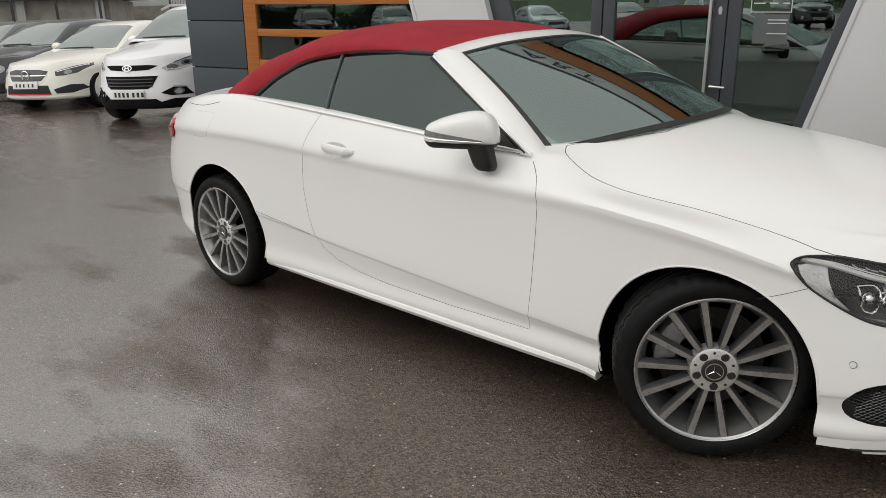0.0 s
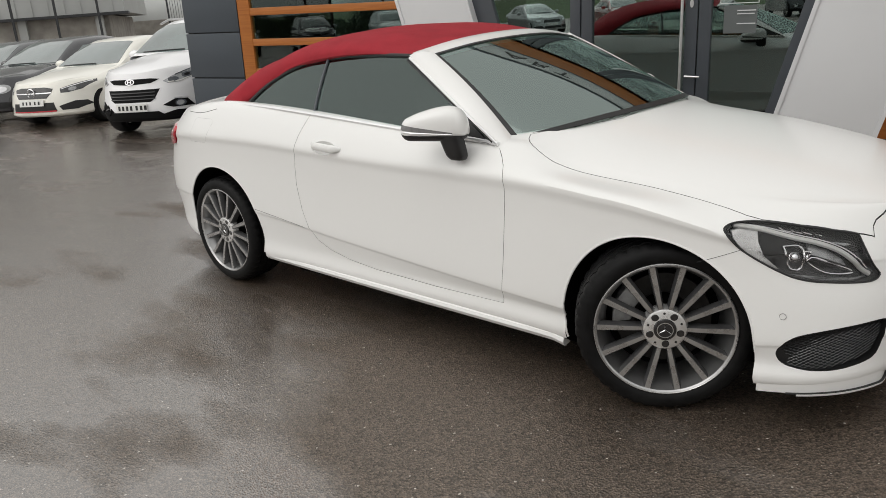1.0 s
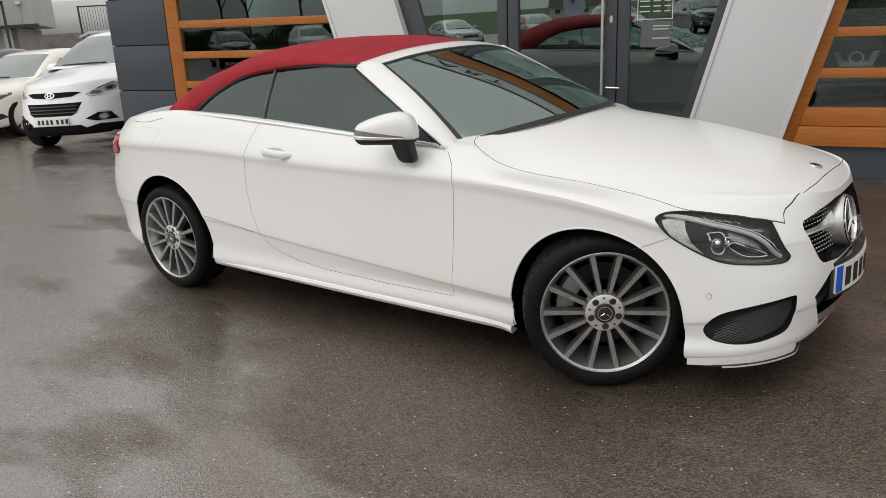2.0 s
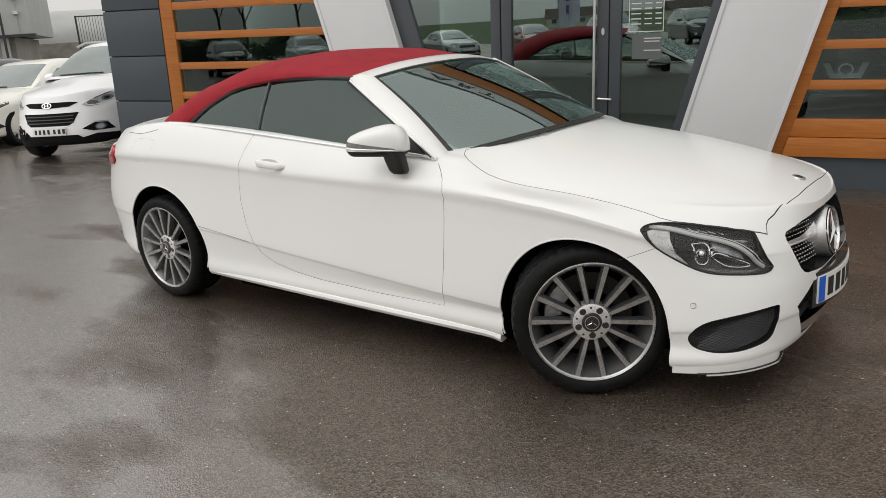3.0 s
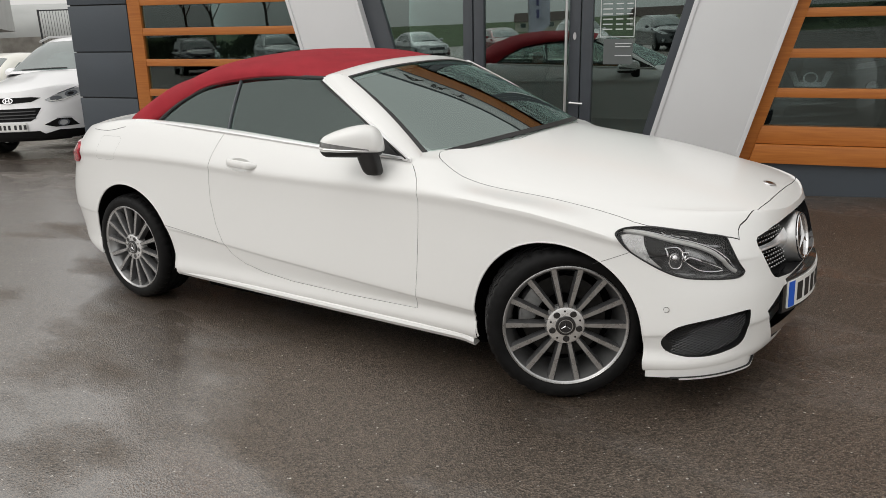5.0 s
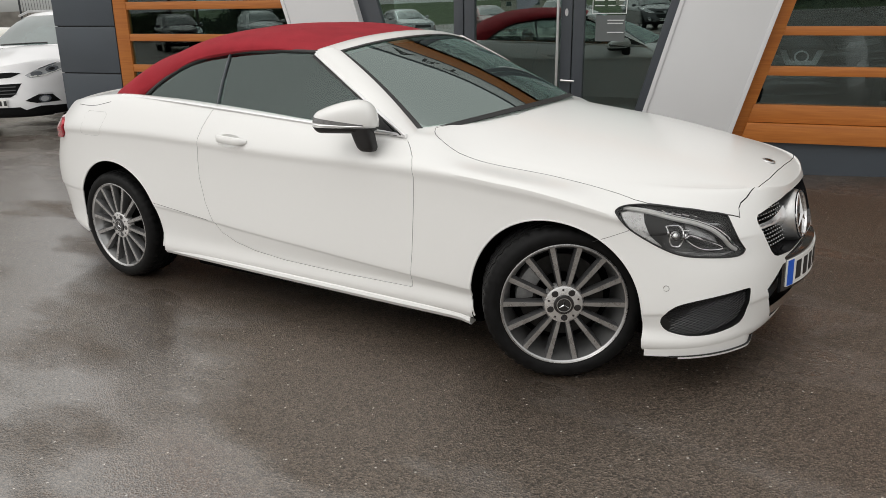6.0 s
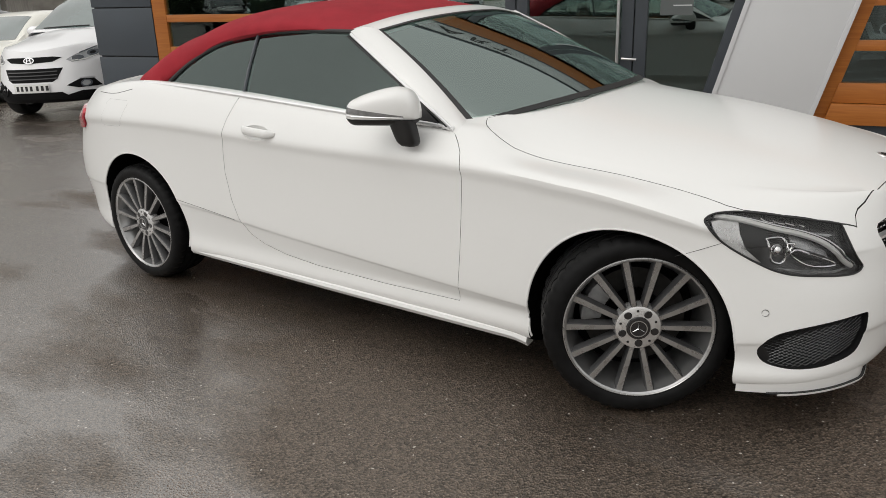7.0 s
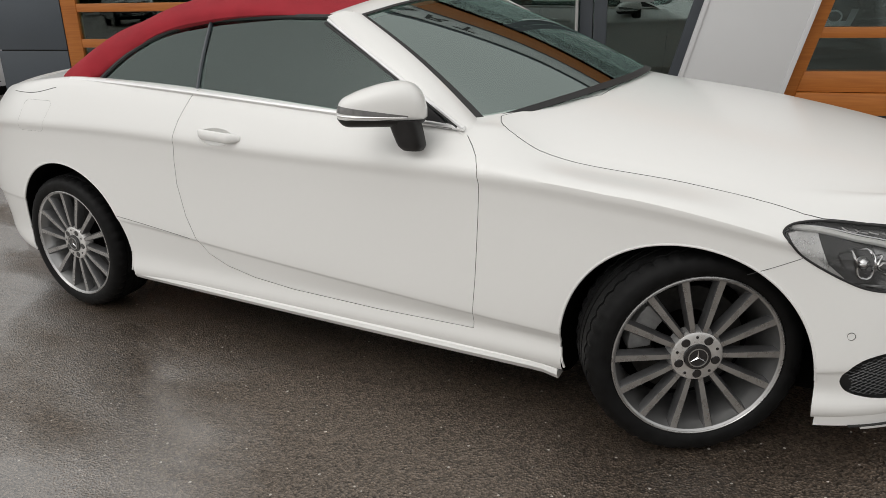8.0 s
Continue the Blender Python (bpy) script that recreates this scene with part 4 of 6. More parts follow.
for cx, cz, r in ARCHES:
    for side in (-1, 1):
        a0 = -0.25
        line = [onto(SHELL, (cx + (r + 0.002) * math.cos(a) * (arch_front(cx) if a < math.pi / 2 else 1), side, cz + (r + 0.002) * math.sin(a)), (0, -side, 0), -0.002) for a in np.linspace(a0, math.pi - a0, 60)]
        part("arch_lip", tube([p for p in line if abs(p.y) > 0.6 and p.z > (0.30 if p.x > cx and cx > 0 else 0.215)], 0.0042, 8), [WHITE], car)

# front lip: white blade with a bright edge
def nose_line(w, xf, p, x_end, z, n=70, out=0.0):
    a0 = math.acos(((x_end - 1.15) / (xf - 1.15)) ** (p / 2))
    pts = []
    for a in np.linspace(-a0, a0, n):
        c, s = math.cos(a), math.sin(a)
        pts.append(Vector((1.15 + (xf + out - 1.15) * c ** (2 / p), (w + out) * math.copysign(abs(s) ** (2 / p), s), z)))
    return pts


def blade(name, mats, x_end, z0, z1, o0, o1, label=""):
    rows = []
    for a, b in zip(nose_line(0.861, 2.092, 3.4, x_end, z0, out=o0), nose_line(0.861, 2.092, 3.4, x_end, z1, out=o1)):
        # the middle of the lip is drawn up and back between the two corners
        k = max(0.0, min(1.0, (0.52 - abs(a.y)) / 0.12))
        up = Vector((-0.030, 0, 0.034)) * (k * k * (3 - 2 * k))
        a, b = a + up, b + up
        c = max(0.0, min(1.0, (a.x - 1.76) / 0.25))
        rows.append([a, b, b - Vector((0.05 * c, b.y * 0.06, 0)), a - Vector((0.05 * c, a.y * 0.06, 0))])
    bm = grid(rows, close_v=True)
    bmesh.ops.holes_fill(bm, edges=bm.edges[:], sides=6)
    bmesh.ops.recalc_face_normals(bm, faces=bm.faces[:])
    return part(name, bm, mats, car, label)


blade("bumper_skirt", [WHITE], 1.738, 0.166, 0.215, 0.000, 0.006)
blade("front_lip", [WHITE], 1.85, 0.158, 0.1655, 0.007, 0.009, "bright trim edge of the front lip")
blade("lip_gap", [SEAM], 1.82, 0.1652, 0.168, 0.008, 0.008)

# headlights: bright reflector, projector, light guides
def lamp_point(u, v, depth, side):
    """A place in the lamp: u along it, v down, depth under the lens."""
    p = Vector((1.6207, -0.8384, 0.7634)) + Vector((0.366, 0.4028, -0.0626)) * u + Vector((0.0278, -0.0612, -0.1905)) * v
    p = onto(SHELL, p, -lamp_way, 0.0) - lamp_way * depth
    return p if side < 0 else Vector((p.x, -p.y, p.z))


for (lens, pts, way), side in zip(lamps, (-1, 1)):
    def guide(name, uv, r, mats, depth=0.03, n=20, flat=1.0, label=""):
        flatp = curve_points([(u, v, 0) for u, v in uv], n)
        return part(name, tube([lamp_point(u, v, depth, side) for u, v, _ in flatp], r, 8, flat), mats, lens, label)

    def plate_of(name, uv, mats, depth=0.045, thick=0.012, label=""):
        return part(name, prism([lamp_point(u, v, depth, side) for u, v in uv], -way * thick, bevel=0.003), mats, lens, label)
    plate_of("reflector", [(0.07, 0.17), (0.17, 0.10), (0.235, 0.17), (0.225, 0.36), (0.27, 0.60), (0.36, 0.80), (0.29, 0.76), (0.20, 0.62), (0.13, 0.47), (0.08, 0.31)], [ALLOY], 0.030, label="bright chrome reflector")
    plate_of("lens_facet", [(0.24, 0.07), (0.47, 0.11), (0.79, 0.22), (0.82, 0.36), (0.75, 0.40), (0.58, 0.30), (0.39, 0.18)], [FACET], 0.026, 0.006)
    for k in range(7):
        u = 0.36 + 0.058 * k
        guide("lens_prism", [(u, 0.11 + 0.10 * (u - 0.3)), (u + 0.03, 0.16 + 0.18 * (u - 0.3)), (u + 0.075, 0.17 + 0.30 * (u - 0.3))], 0.0018, [ALLOY], 0.022, 8)
    guide("light_guide", [(0.09, 0.08), (0.23, 0.14), (0.42, 0.27), (0.58, 0.36), (0.70, 0.47), (0.79, 0.63), (0.86, 0.79), (0.90, 0.84)], 0.0085, [PLATEWHITE], 0.020, 26, label="pale light guide")
    guide("guide_edge", [(0.12, 0.06), (0.25, 0.10), (0.44, 0.22), (0.60, 0.31), (0.73, 0.43), (0.82, 0.59), (0.89, 0.76), (0.925, 0.83)], 0.0026, [CHROME], 0.016, 26)
    guide("light_guide", [(0.50, 0.65), (0.53, 0.59), (0.65, 0.68), (0.77, 0.78), (0.79, 0.82), (0.71, 0.85), (0.62, 0.83), (0.54, 0.73), (0.50, 0.65)], 0.0034, [CHROME], 0.018, 30)
    guide("projector_frame", [(0.36, 0.42), (0.45, 0.40), (0.475, 0.46), (0.48, 0.63), (0.45, 0.80), (0.42, 0.79), (0.39, 0.63), (0.36, 0.42)], 0.0036, [CHROME], 0.016, 30)
    guide("projector_frame", [(0.48, 0.50), (0.525, 0.49), (0.50, 0.58), (0.49, 0.66)], 0.0036, [CHROME], 0.016, 14)
    bm = bmesh.new()
    bmesh.ops.create_uvsphere(bm, u_segments=24, v_segments=14, radius=0.019)
    part("projector", bm, [CHROME], lens, "glossy projector lens", m=Matrix.Translation(lamp_point(0.44, 0.60, 0.040, side)))
    plate_of("inner_bezel", [(0.52, 0.36), (0.66, 0.48), (0.74, 0.62), (0.77, 0.74), (0.66, 0.64), (0.53, 0.55)], [FACET], 0.040, 0.006)
    plate_of("lower_bezel", [(0.40, 0.86), (0.58, 0.90), (0.80, 0.90), (0.88, 0.87), (0.80, 0.95), (0.58, 0.96)], [FACET], 0.020, 0.005)
    part("lamp_seal", tube([onto(SHELL, p, -lamp_way if side < 0 else Vector((-lamp_way.x, lamp_way.y, -lamp_way.z)), 0.0) for p in pts] + [onto(SHELL, pts[0], -lamp_way if side < 0 else Vector((-lamp_way.x, lamp_way.y, -lamp_way.z)), 0.0)], 0.0034, 6), [PLASTIC], lens, "black seal round the lens")

# honeycomb mesh in the corner openings
for side in (-1, 1):
    fl = [Vector((p[0], p[1] * -side, p[2])) for p in FOG]
    o = sum(fl, Vector()) / len(fl)
    ax = Vector((0.70, 0.71 * -side, 0.08)).normalized()
    up = Vector((0, 0, 1))
    poly = [((p - o).dot(ax), (p - o).dot(up)) for p in fl]

    def inside(a, b):
        k, odd = len(poly) - 1, False
        for i in range(len(poly)):
            (xi, yi), (xj, yj) = poly[i], poly[k]
            if (yi > b) != (yj > b) and a < (xj - xi) * (b - yi) / (yj - yi) + xi:
                odd = not odd
            k = i
        return odd
    net = bmesh.new()
    way = Vector((fog_way.x, fog_way.y * -side, 0))

    def sunk(a, b):
        return onto(SHELL, o + ax * a + up * b, -way, 0.0) - way * 0.022
    for slope in (0.42, -0.42):
        for c in np.arange(-0.26, 0.27, 0.0112):
            run = []
            for a in np.linspace(-0.24, 0.24, 97):
                if inside(a, c + slope * a):
                    run.append(sunk(a, c + slope * a))
                    continue
                if len(run) > 3:
                    tube(run[:-1:5] + [run[-1]], 0.0012, 4, bm=net)
                run = []
    part("air_intake_mesh", net, [GLOSSBLACK], car, "black honeycomb mesh", smooth=False)

# grille: studded black field, bright louvre, ring and star
field = box(1.965, 1.972, -0.42, 0.42, 0.485, 0.695)
part("grille_backing", field, [PLASTIC], car)


def grille_x(y, z):
    return 2.090 - 0.085 * (abs(y) / 0.42) ** 2 - (z - 0.50) * 0.20


pins = bmesh.new()
for j, z in enumerate(np.arange(0.495, 0.69, 0.0165)):
    for y in np.arange(-0.418, 0.42, 0.022):
        yy = y + (0.011 if j % 2 else 0)
        if abs(yy) < 0.105 or abs(yy) > 0.366 + (z - 0.49) * 0.33 or abs(z - 0.585) < 0.022:
            continue
        own = bmesh.new()
        bmesh.ops.create_icosphere(own, subdivisions=1, radius=0.0042)
        bmesh.ops.translate(own, verts=own.verts[:], vec=(grille_x(yy, z) - 0.012, yy, z))
        join(pins, own)
tagged(part("grille_studs", pins, [CHROME], car, "small bright studs on the black grille"), kind="stuff")
bars = bmesh.new()
for z in np.arange(0.487, 0.70, 0.0165):
    tube([(grille_x(y, z) - 0.020, y, z) for y in np.linspace(-0.41, 0.41, 15)], 0.003, 4, bm=bars)
part("grille_bars", bars, [GLOSSBLACK], car)
for side in (-1, 1):
    rows = []
    for u in np.linspace(0.08, 0.41, 16):
        x = grille_x(u, 0.585)
        h = 0.010 + 0.040 * max(0.0, 1 - (u - 0.08) / 0.16) ** 1.6 + 0.004 * (0.41 - u)
        rows.append([(x - 0.01, side * u, 0.585 - h), (x + 0.008, side * u, 0.585 - h * 0.5), (x + 0.012, side * u, 0.585), (x + 0.008, side * u, 0.585 + h * 0.5), (x - 0.01, side * u, 0.585 + h)])
    bm = grid(rows, close_v=True)
    bmesh.ops.holes_fill(bm, edges=bm.edges[:], sides=6)
    bmesh.ops.recalc_face_normals(bm, faces=bm.faces[:])
    part("grille_louvre", bm, [TRIM], car, "satin silver grille louvre")
face = pose(2.112, 0, 0.576, 0, 0, 90) @ pose(0, 0, 0, -9)
part("emblem_ring", lathe([(0.0985, 0.004), (0.1005, -0.004), (0.0985, -0.008), (0.0945, -0.008), (0.092, -0.003), (0.091, 0.004)], 56), [CHROME], car, "large silver ring emblem", m=face)
part("emblem_disc", lathe([(0.0, -0.002), (0.085, -0.001), (0.093, 0.002)], 48), [GLOSSBLACK], car, m=face)
part("emblem_star", star_bm(0.092, 0.010), [CHROME], car, "large silver three-pointed emblem", smooth=False, m=face @ pose(0, -0.003, 0))
part("emblem_shroud", lathe([(0.114, 0.075), (0.112, 0.040), (0.107, 0.012), (0.101, 0.001), (0.097, 0.02)], 48), [SATIN], car, "satin silver emblem surround", m=face)
# bonnet badge
bz = onto(SHELL, (1.969, 0, 0.8), (0, 0, -1), 0.0)
part("bonnet_badge", lathe([(0.0, 0.004), (0.020, 0.004), (0.026, 0.0035), (0.028, 0.0)], 28, "z"), [SATIN], car, "small round silver bonnet badge", m=Matrix.Translation(bz) @ pose(0, 0, 0.0005, 0, 15, 0))
part("badge_centre", lathe([(0.0, 0.0046), (0.017, 0.0046), (0.018, 0.002)], 28, "z"), [GLOSSBLACK], car, m=Matrix.Translation(bz) @ pose(0, 0, 0.0005, 0, 15, 0))


# registration plate with plain bars in place of characters
def plate(parent, tree, xlimit, z0, z1, half, band, ink=((-0.17, 0.05), (-0.10, 0.05), (-0.03, 0.05), (0.03, 0.02), (0.08, 0.05), (0.15, 0.05), (0.22, 0.05)), curve=0.045):
    def px(y):
        return xlimit - curve * (y / half) ** 2
    ys = np.linspace(-half, half, 17)
    def strip(y0, y1, za, zb, lift, thick):
        rows = []
        for y in np.linspace(y0, y1, 5):
            rows.append([(px(y) + lift, y, za), (px(y) + lift, y, zb), (px(y) + lift - thick, y, zb), (px(y) + lift - thick, y, za)])
        bm = grid(rows, close_v=True)
        bmesh.ops.holes_fill(bm, edges=bm.edges[:], sides=6)
        bmesh.ops.recalc_face_normals(bm, faces=bm.faces[:])
        return bm
    rows = [[(px(y), y, z0), (px(y), y, z1), (px(y) - 0.006, y, z1), (px(y) - 0.006, y, z0)] for y in ys]
    bm = grid(rows, close_v=True)
    bmesh.ops.holes_fill(bm, edges=bm.edges[:], sides=6)
    bmesh.ops.recalc_face_normals(bm, faces=bm.faces[:])
    pl = part("registration_plate", bm, [PLATEWHITE], parent, "white registration plate with dark bars")
    h = z1 - z0
    if band:
        part("plate_band", strip(-half + 0.003, -half + 0.045, z0 + 0.003, z1 - 0.003, 0.0015, 0.004), [PLATEBLUE], pl, "blue end band")
    for y, w in ink:
        part("plate_bar", strip(y * half / 0.26 - w / 2 * half / 0.26 * 0.9, y * half / 0.26 + w / 2 * half / 0.26 * 0.9, z0 + 0.16 * h, z1 - 0.16 * h, 0.0015, 0.004), [PLATEINK], pl)
    return pl


plate(car, SHELL, 2.172, 0.333, 0.446, 0.26, True)
rows = [[(2.166 - 0.045 * (y / 0.26) ** 2, y, 0.318), (2.166 - 0.045 * (y / 0.26) ** 2, y, 0.462), (2.10, y, 0.47), (2.10, y, 0.31)] for y in np.linspace(-0.285, 0.285, 17)]
bm = grid(rows, close_v=True)
bmesh.ops.holes_fill(bm, edges=bm.edges[:], sides=6)
bmesh.ops.recalc_face_normals(bm, faces=bm.faces[:])
part("plate_holder", bm, [GLOSSBLACK], car)
rows = [[(2.100 - 0.05 * (y / 0.4) ** 2, y, 0.205), (2.122 - 0.05 * (y / 0.4) ** 2, y, 0.235), (2.115 - 0.05 * (y / 0.4) ** 2, y, 0.262), (2.06, y, 0.262), (2.06, y, 0.205)] for y in np.linspace(-0.40, 0.40, 21)]
bm = grid(rows, close_v=True)
bmesh.ops.holes_fill(bm, edges=bm.edges[:], sides=6)
bmesh.ops.recalc_face_normals(bm, faces=bm.faces[:])
part("intake_trim", bm, [CHROME], car, "chrome trim under the lower intake")


# ---------------- ground ----------------
bm = grid([[(x, y, 0.0135) for y in (-61, -12, -6, 0, 6, 12, 90)] for x in (-90, -20, -10, 0, 6, 12, 60)])
bmesh.ops.recalc_face_normals(bm, faces=bm.faces[:])
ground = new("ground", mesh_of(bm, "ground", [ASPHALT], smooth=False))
tagged(ground, "wet dark brown-grey asphalt forecourt", "ground", kind="structure")

# ---------------- showroom ----------------
SHOW = pose(0, 3.118, 0, 0, 0, 14.57) @ pose(0, 0, 0, 0, 1.8, 0)
show = thing("showroom", SHOW, "showroom front with slate cladding, orange wooden window bars and pale slanted panels", "building", kind="structure")
TOP = 3.75


def front_poly(pts, d0, d1, bevel=0.0, bm=None):
    """A solid over a polygon of (along, up) on the front, from d0 to d1 metres outwards."""
    return prism([(s, -d0, z) for s, z in pts], (0, d0 - d1, 0), bm, bevel)


def wl(z):
    return -3.285 - 0.288 * (z - 1.787)


def wr(z):
    return 1.313 + 0.270 * (z - 1.609)


part("back_wall", box(-9, 9, 5.0, 5.15, 0, TOP), [ROOMSHADE], show)
part("side_wall", box(-6.07, -5.95, 0.3, 5.0, 0, TOP), [CLAD], show)
part("roof", box(-6.2, 9, -0.10, 5.2, TOP, TOP + 0.08, 0.01), [CLAD], show)
part("timber_band", box(-6.0, 9, -0.12, -0.05, TOP - 0.62, TOP - 0.01, 0.006), [WOOD], show)
part("room_floor", box(-5.9, 9, 0.3, 5.0, -0.1, 0.06), [ROOMSHADE], show)
for z in (-0.228, 0.268, 0.763, 1.257, 1.752, 2.247, 2.742, 3.237):
    part("cladding_panel", box(-6.07, -5.268, -0.03, 0.30, z + 0.006, z + 0.489, 0.006), [CLAD], show)
part("pier_core", box(-6.05, -5.28, -0.01, 0.3, 0, TOP), [SEAM], show)


def orange_window(s_left, s_right, rows, sill_top):
    """Timber frame with level bars; its ends follow the lines given by s_left(z) and s_right(z)."""
    for z0, z1 in rows:
        part("timber_bar", front_poly([(s_left(z0), z0), (s_right(z0), z0), (s_right(z1), z1), (s_left(z1), z1)], 0.018, -0.06, 0.004), [WOOD], show)
    zs = sill_top
    part("timber_sill", front_poly([(s_left(0.49), 0.49), (s_right(0.49), 0.49), (s_right(zs), zs), (s_left(zs), zs)], 0.035, -0.1, 0.004), [WOOD], show)
    part("timber_sill", front_poly([(s_left(0.33), 0.33), (s_right(0.33), 0.33), (s_right(0.485), 0.485), (s_left(0.485), 0.485)], 0.07, -0.1, 0.006), [WOOD], show)
    part("window_pane", front_poly([(s_left(zs), zs), (s_right(zs), zs), (s_right(TOP), TOP), (s_left(TOP), TOP)], -0.004, -0.012), [PANE], show).visible_shadow = False
    part("plinth", front_poly([(s_left(0.33), -0.2), (s_right(0.33), -0.2), (s_right(0.33), 0.325), (s_left(0.33), 0.325)], 0.02, -0.2), [CLAD], show)


left_rows = [(0.79, 0.865), (1.107, 1.180), (1.425, 1.502), (1.733, 1.812), (2.045, 2.12), (2.36, 2.44), (2.67, 2.75), (2.98, 3.06)]
right_rows = [(0.868, 0.943), (1.184, 1.255), (1.498, 1.568), (1.81, 1.88), (2.125, 2.195), (2.44, 2.51), (2.75, 2.82)]
part("timber_post", box(-5.265, -5.098, -0.022, 0.08, 0.33, TOP, 0.005), [WOOD], show)
orange_window(lambda z: -5.10, lambda z: wl(z) + 0.1, left_rows, 0.55)
post = [(wr(0.33) - 0.01, 0.33), (wr(0.33) + 0.10, 0.33), (wr(TOP) + 0.10, TOP), (wr(TOP) - 0.01, TOP)]
part("timber_post", front_poly(post, 0.024, -0.09, 0.004), [WOOD], show)
orange_window(lambda z: wr(z) + 0.09, lambda z: 9.0, right_rows, 0.635)
# slanted pale panels with folded edges
for a, b in ((wl, lambda z: wl(z) + 0.77), (lambda z: wr(z) - 0.78, wr)):
    part("pale_panel", front_poly([(a(-0.1), -0.1), (b(-0.1), -0.1), (b(TOP), TOP), (a(TOP), TOP)], 0.10, -0.12, 0.006), [PANELWHITE], show)
    for e, sg in ((a, 1), (b, -1)):
        part("panel_edge", front_poly([(e(-0.1), -0.1), (e(-0.1) + sg * 0.035, -0.1), (e(TOP) + sg * 0.035, TOP), (e(TOP), TOP)], 0.112, 0.09, 0.003), [PANELWHITE], show)
# entrance
l_in, r_in = (lambda z: wl(z) + 0.765), (lambda z: wr(z) - 0.775)
part("entrance_frame", front_poly([(l_in(0), 0), (l_in(0) + 0.20, 0), (l_in(TOP) + 0.20, TOP), (l_in(TOP), TOP)], 0.02, -0.08, 0.004), [FRAMEGREY], show)
part("entrance_frame", front_poly([(r_in(0) - 0.08, 0), (r_in(0), 0), (r_in(TOP), TOP), (r_in(TOP) - 0.08, TOP)], 0.02, -0.08, 0.004), [FRAMEGREY], show)
for s0, s1, d in ((-1.475, -1.385, 0.03), (-1.375, -1.280, 0.025), (-0.493, -0.398, 0.03), (-0.388, -0.292, 0.025)):
    part("door_stile", box(s0, s1, -d, 0.05, 0, TOP, 0.004), [FRAMEGREY], show)
part("door_rail", box(-1.9, 0.5, -0.015, 0.04, 0.05, 0.32, 0.004), [FRAMEGREY], show)
part("door_pane", front_poly([(l_in(0.1) + 0.1, 0.1), (r_in(0.1) - 0.05, 0.1), (r_in(TOP) - 0.05, TOP), (l_in(TOP) + 0.1, TOP)], -0.01, -0.018), [DOORPANE], show).visible_shadow = False
part("door_pull", tube([(-0.512, -0.075, z) for z in (0.62, 1.0, 1.5, 2.0, 2.3)], 0.013, 12, up=(0, 1, 0)), [SATIN], show, "long satin steel door pull")

part("door_lever", tube([(-0.470, -0.03, 0.80), (-0.470, -0.075, 0.80), (-0.40, -0.080, 0.797), (-0.355, -0.078, 0.795)], 0.009, 8), [SATIN], show, "satin steel door lever")
part("door_lock", prism([(-0.445 + 0.014 * math.cos(a), -0.03, 1.372 + 0.032 * math.sin(a)) for a in np.linspace(0, 2 * math.pi, 20, endpoint=False)], (0, -0.008, 0)), [SATIN], show, "oval satin lock plate")
# opening-hours notice on the glass: white outline, rows of bars
notice = part("notice_frame", front_poly([(-0.232, 1.358), (0.060, 1.358), (0.060, 1.364), (-0.232, 1.364)], -0.004, -0.008), [PAPER], show, "white notice printed on the door glass")
for q in ([(-0.232, 1.358), (-0.226, 1.358), (-0.226, 1.95), (-0.232, 1.95)], [(0.054, 1.358), (0.060, 1.358), (0.060, 1.95), (0.054, 1.95)], [(-0.232, 1.944), (0.060, 1.944), (0.060, 1.95), (-0.232, 1.95)]):
    part("border", front_poly(q, -0.004, -0.008), [PAPER], notice, smooth=False)
for k in range(11):
    z = 1.42 + k * 0.042
    for s0, s1 in ((-0.212, -0.130), (-0.100, -0.040), (-0.010, 0.040)):
        part("text_bar", front_poly([(s0, z), (s1, z), (s1, z + 0.009), (s0, z + 0.009)], -0.004, -0.008), [PAPER], notice, smooth=False)
decal = part("small_notice", front_poly([(-0.20, 1.13), (0.05, 1.13), (0.05, 1.345), (-0.20, 1.345)], -0.0095, -0.0099), [DECAL], show, "small translucent notice on the door glass", smooth=False)
for z, s0, s1 in ((1.30, -0.10, 0.04), (1.275, -0.10, 0.03), (1.20, -0.10, 0.04)):
    part("text_bar", front_poly([(s0, z), (s1, z), (s1, z + 0.008), (s0, z + 0.008)], -0.004, -0.008), [PAPER], decal, smooth=False)
# pale fascia with dark letters above the timber band, dark coping on top
part("fascia", box(-6.1, 9, -0.11, -0.04, TOP + 0.09, TOP + 0.72, 0.006), [PANELWHITE], show, "pale sign fascia")
part("coping", box(-6.2, 9, -0.14, 0.4, TOP + 0.725, TOP + 0.86, 0.008), [CLAD], show)
word = bpy.data.curves.new("sign_letters", "FONT")
word.body, word.size, word.extrude, word.space_character = "ART", 0.46, 0.012, 1.35
let = new("sign_letters", word)
let.data.materials.append(PRINT)
let.parent = show
let.matrix_basis = pose(-1.55, -0.124, TOP + 0.22, 90)
let["label"] = "dark letters on the pale fascia"

# ---------------- surroundings behind the camera, far walls ----------------
GZ = 0.0135


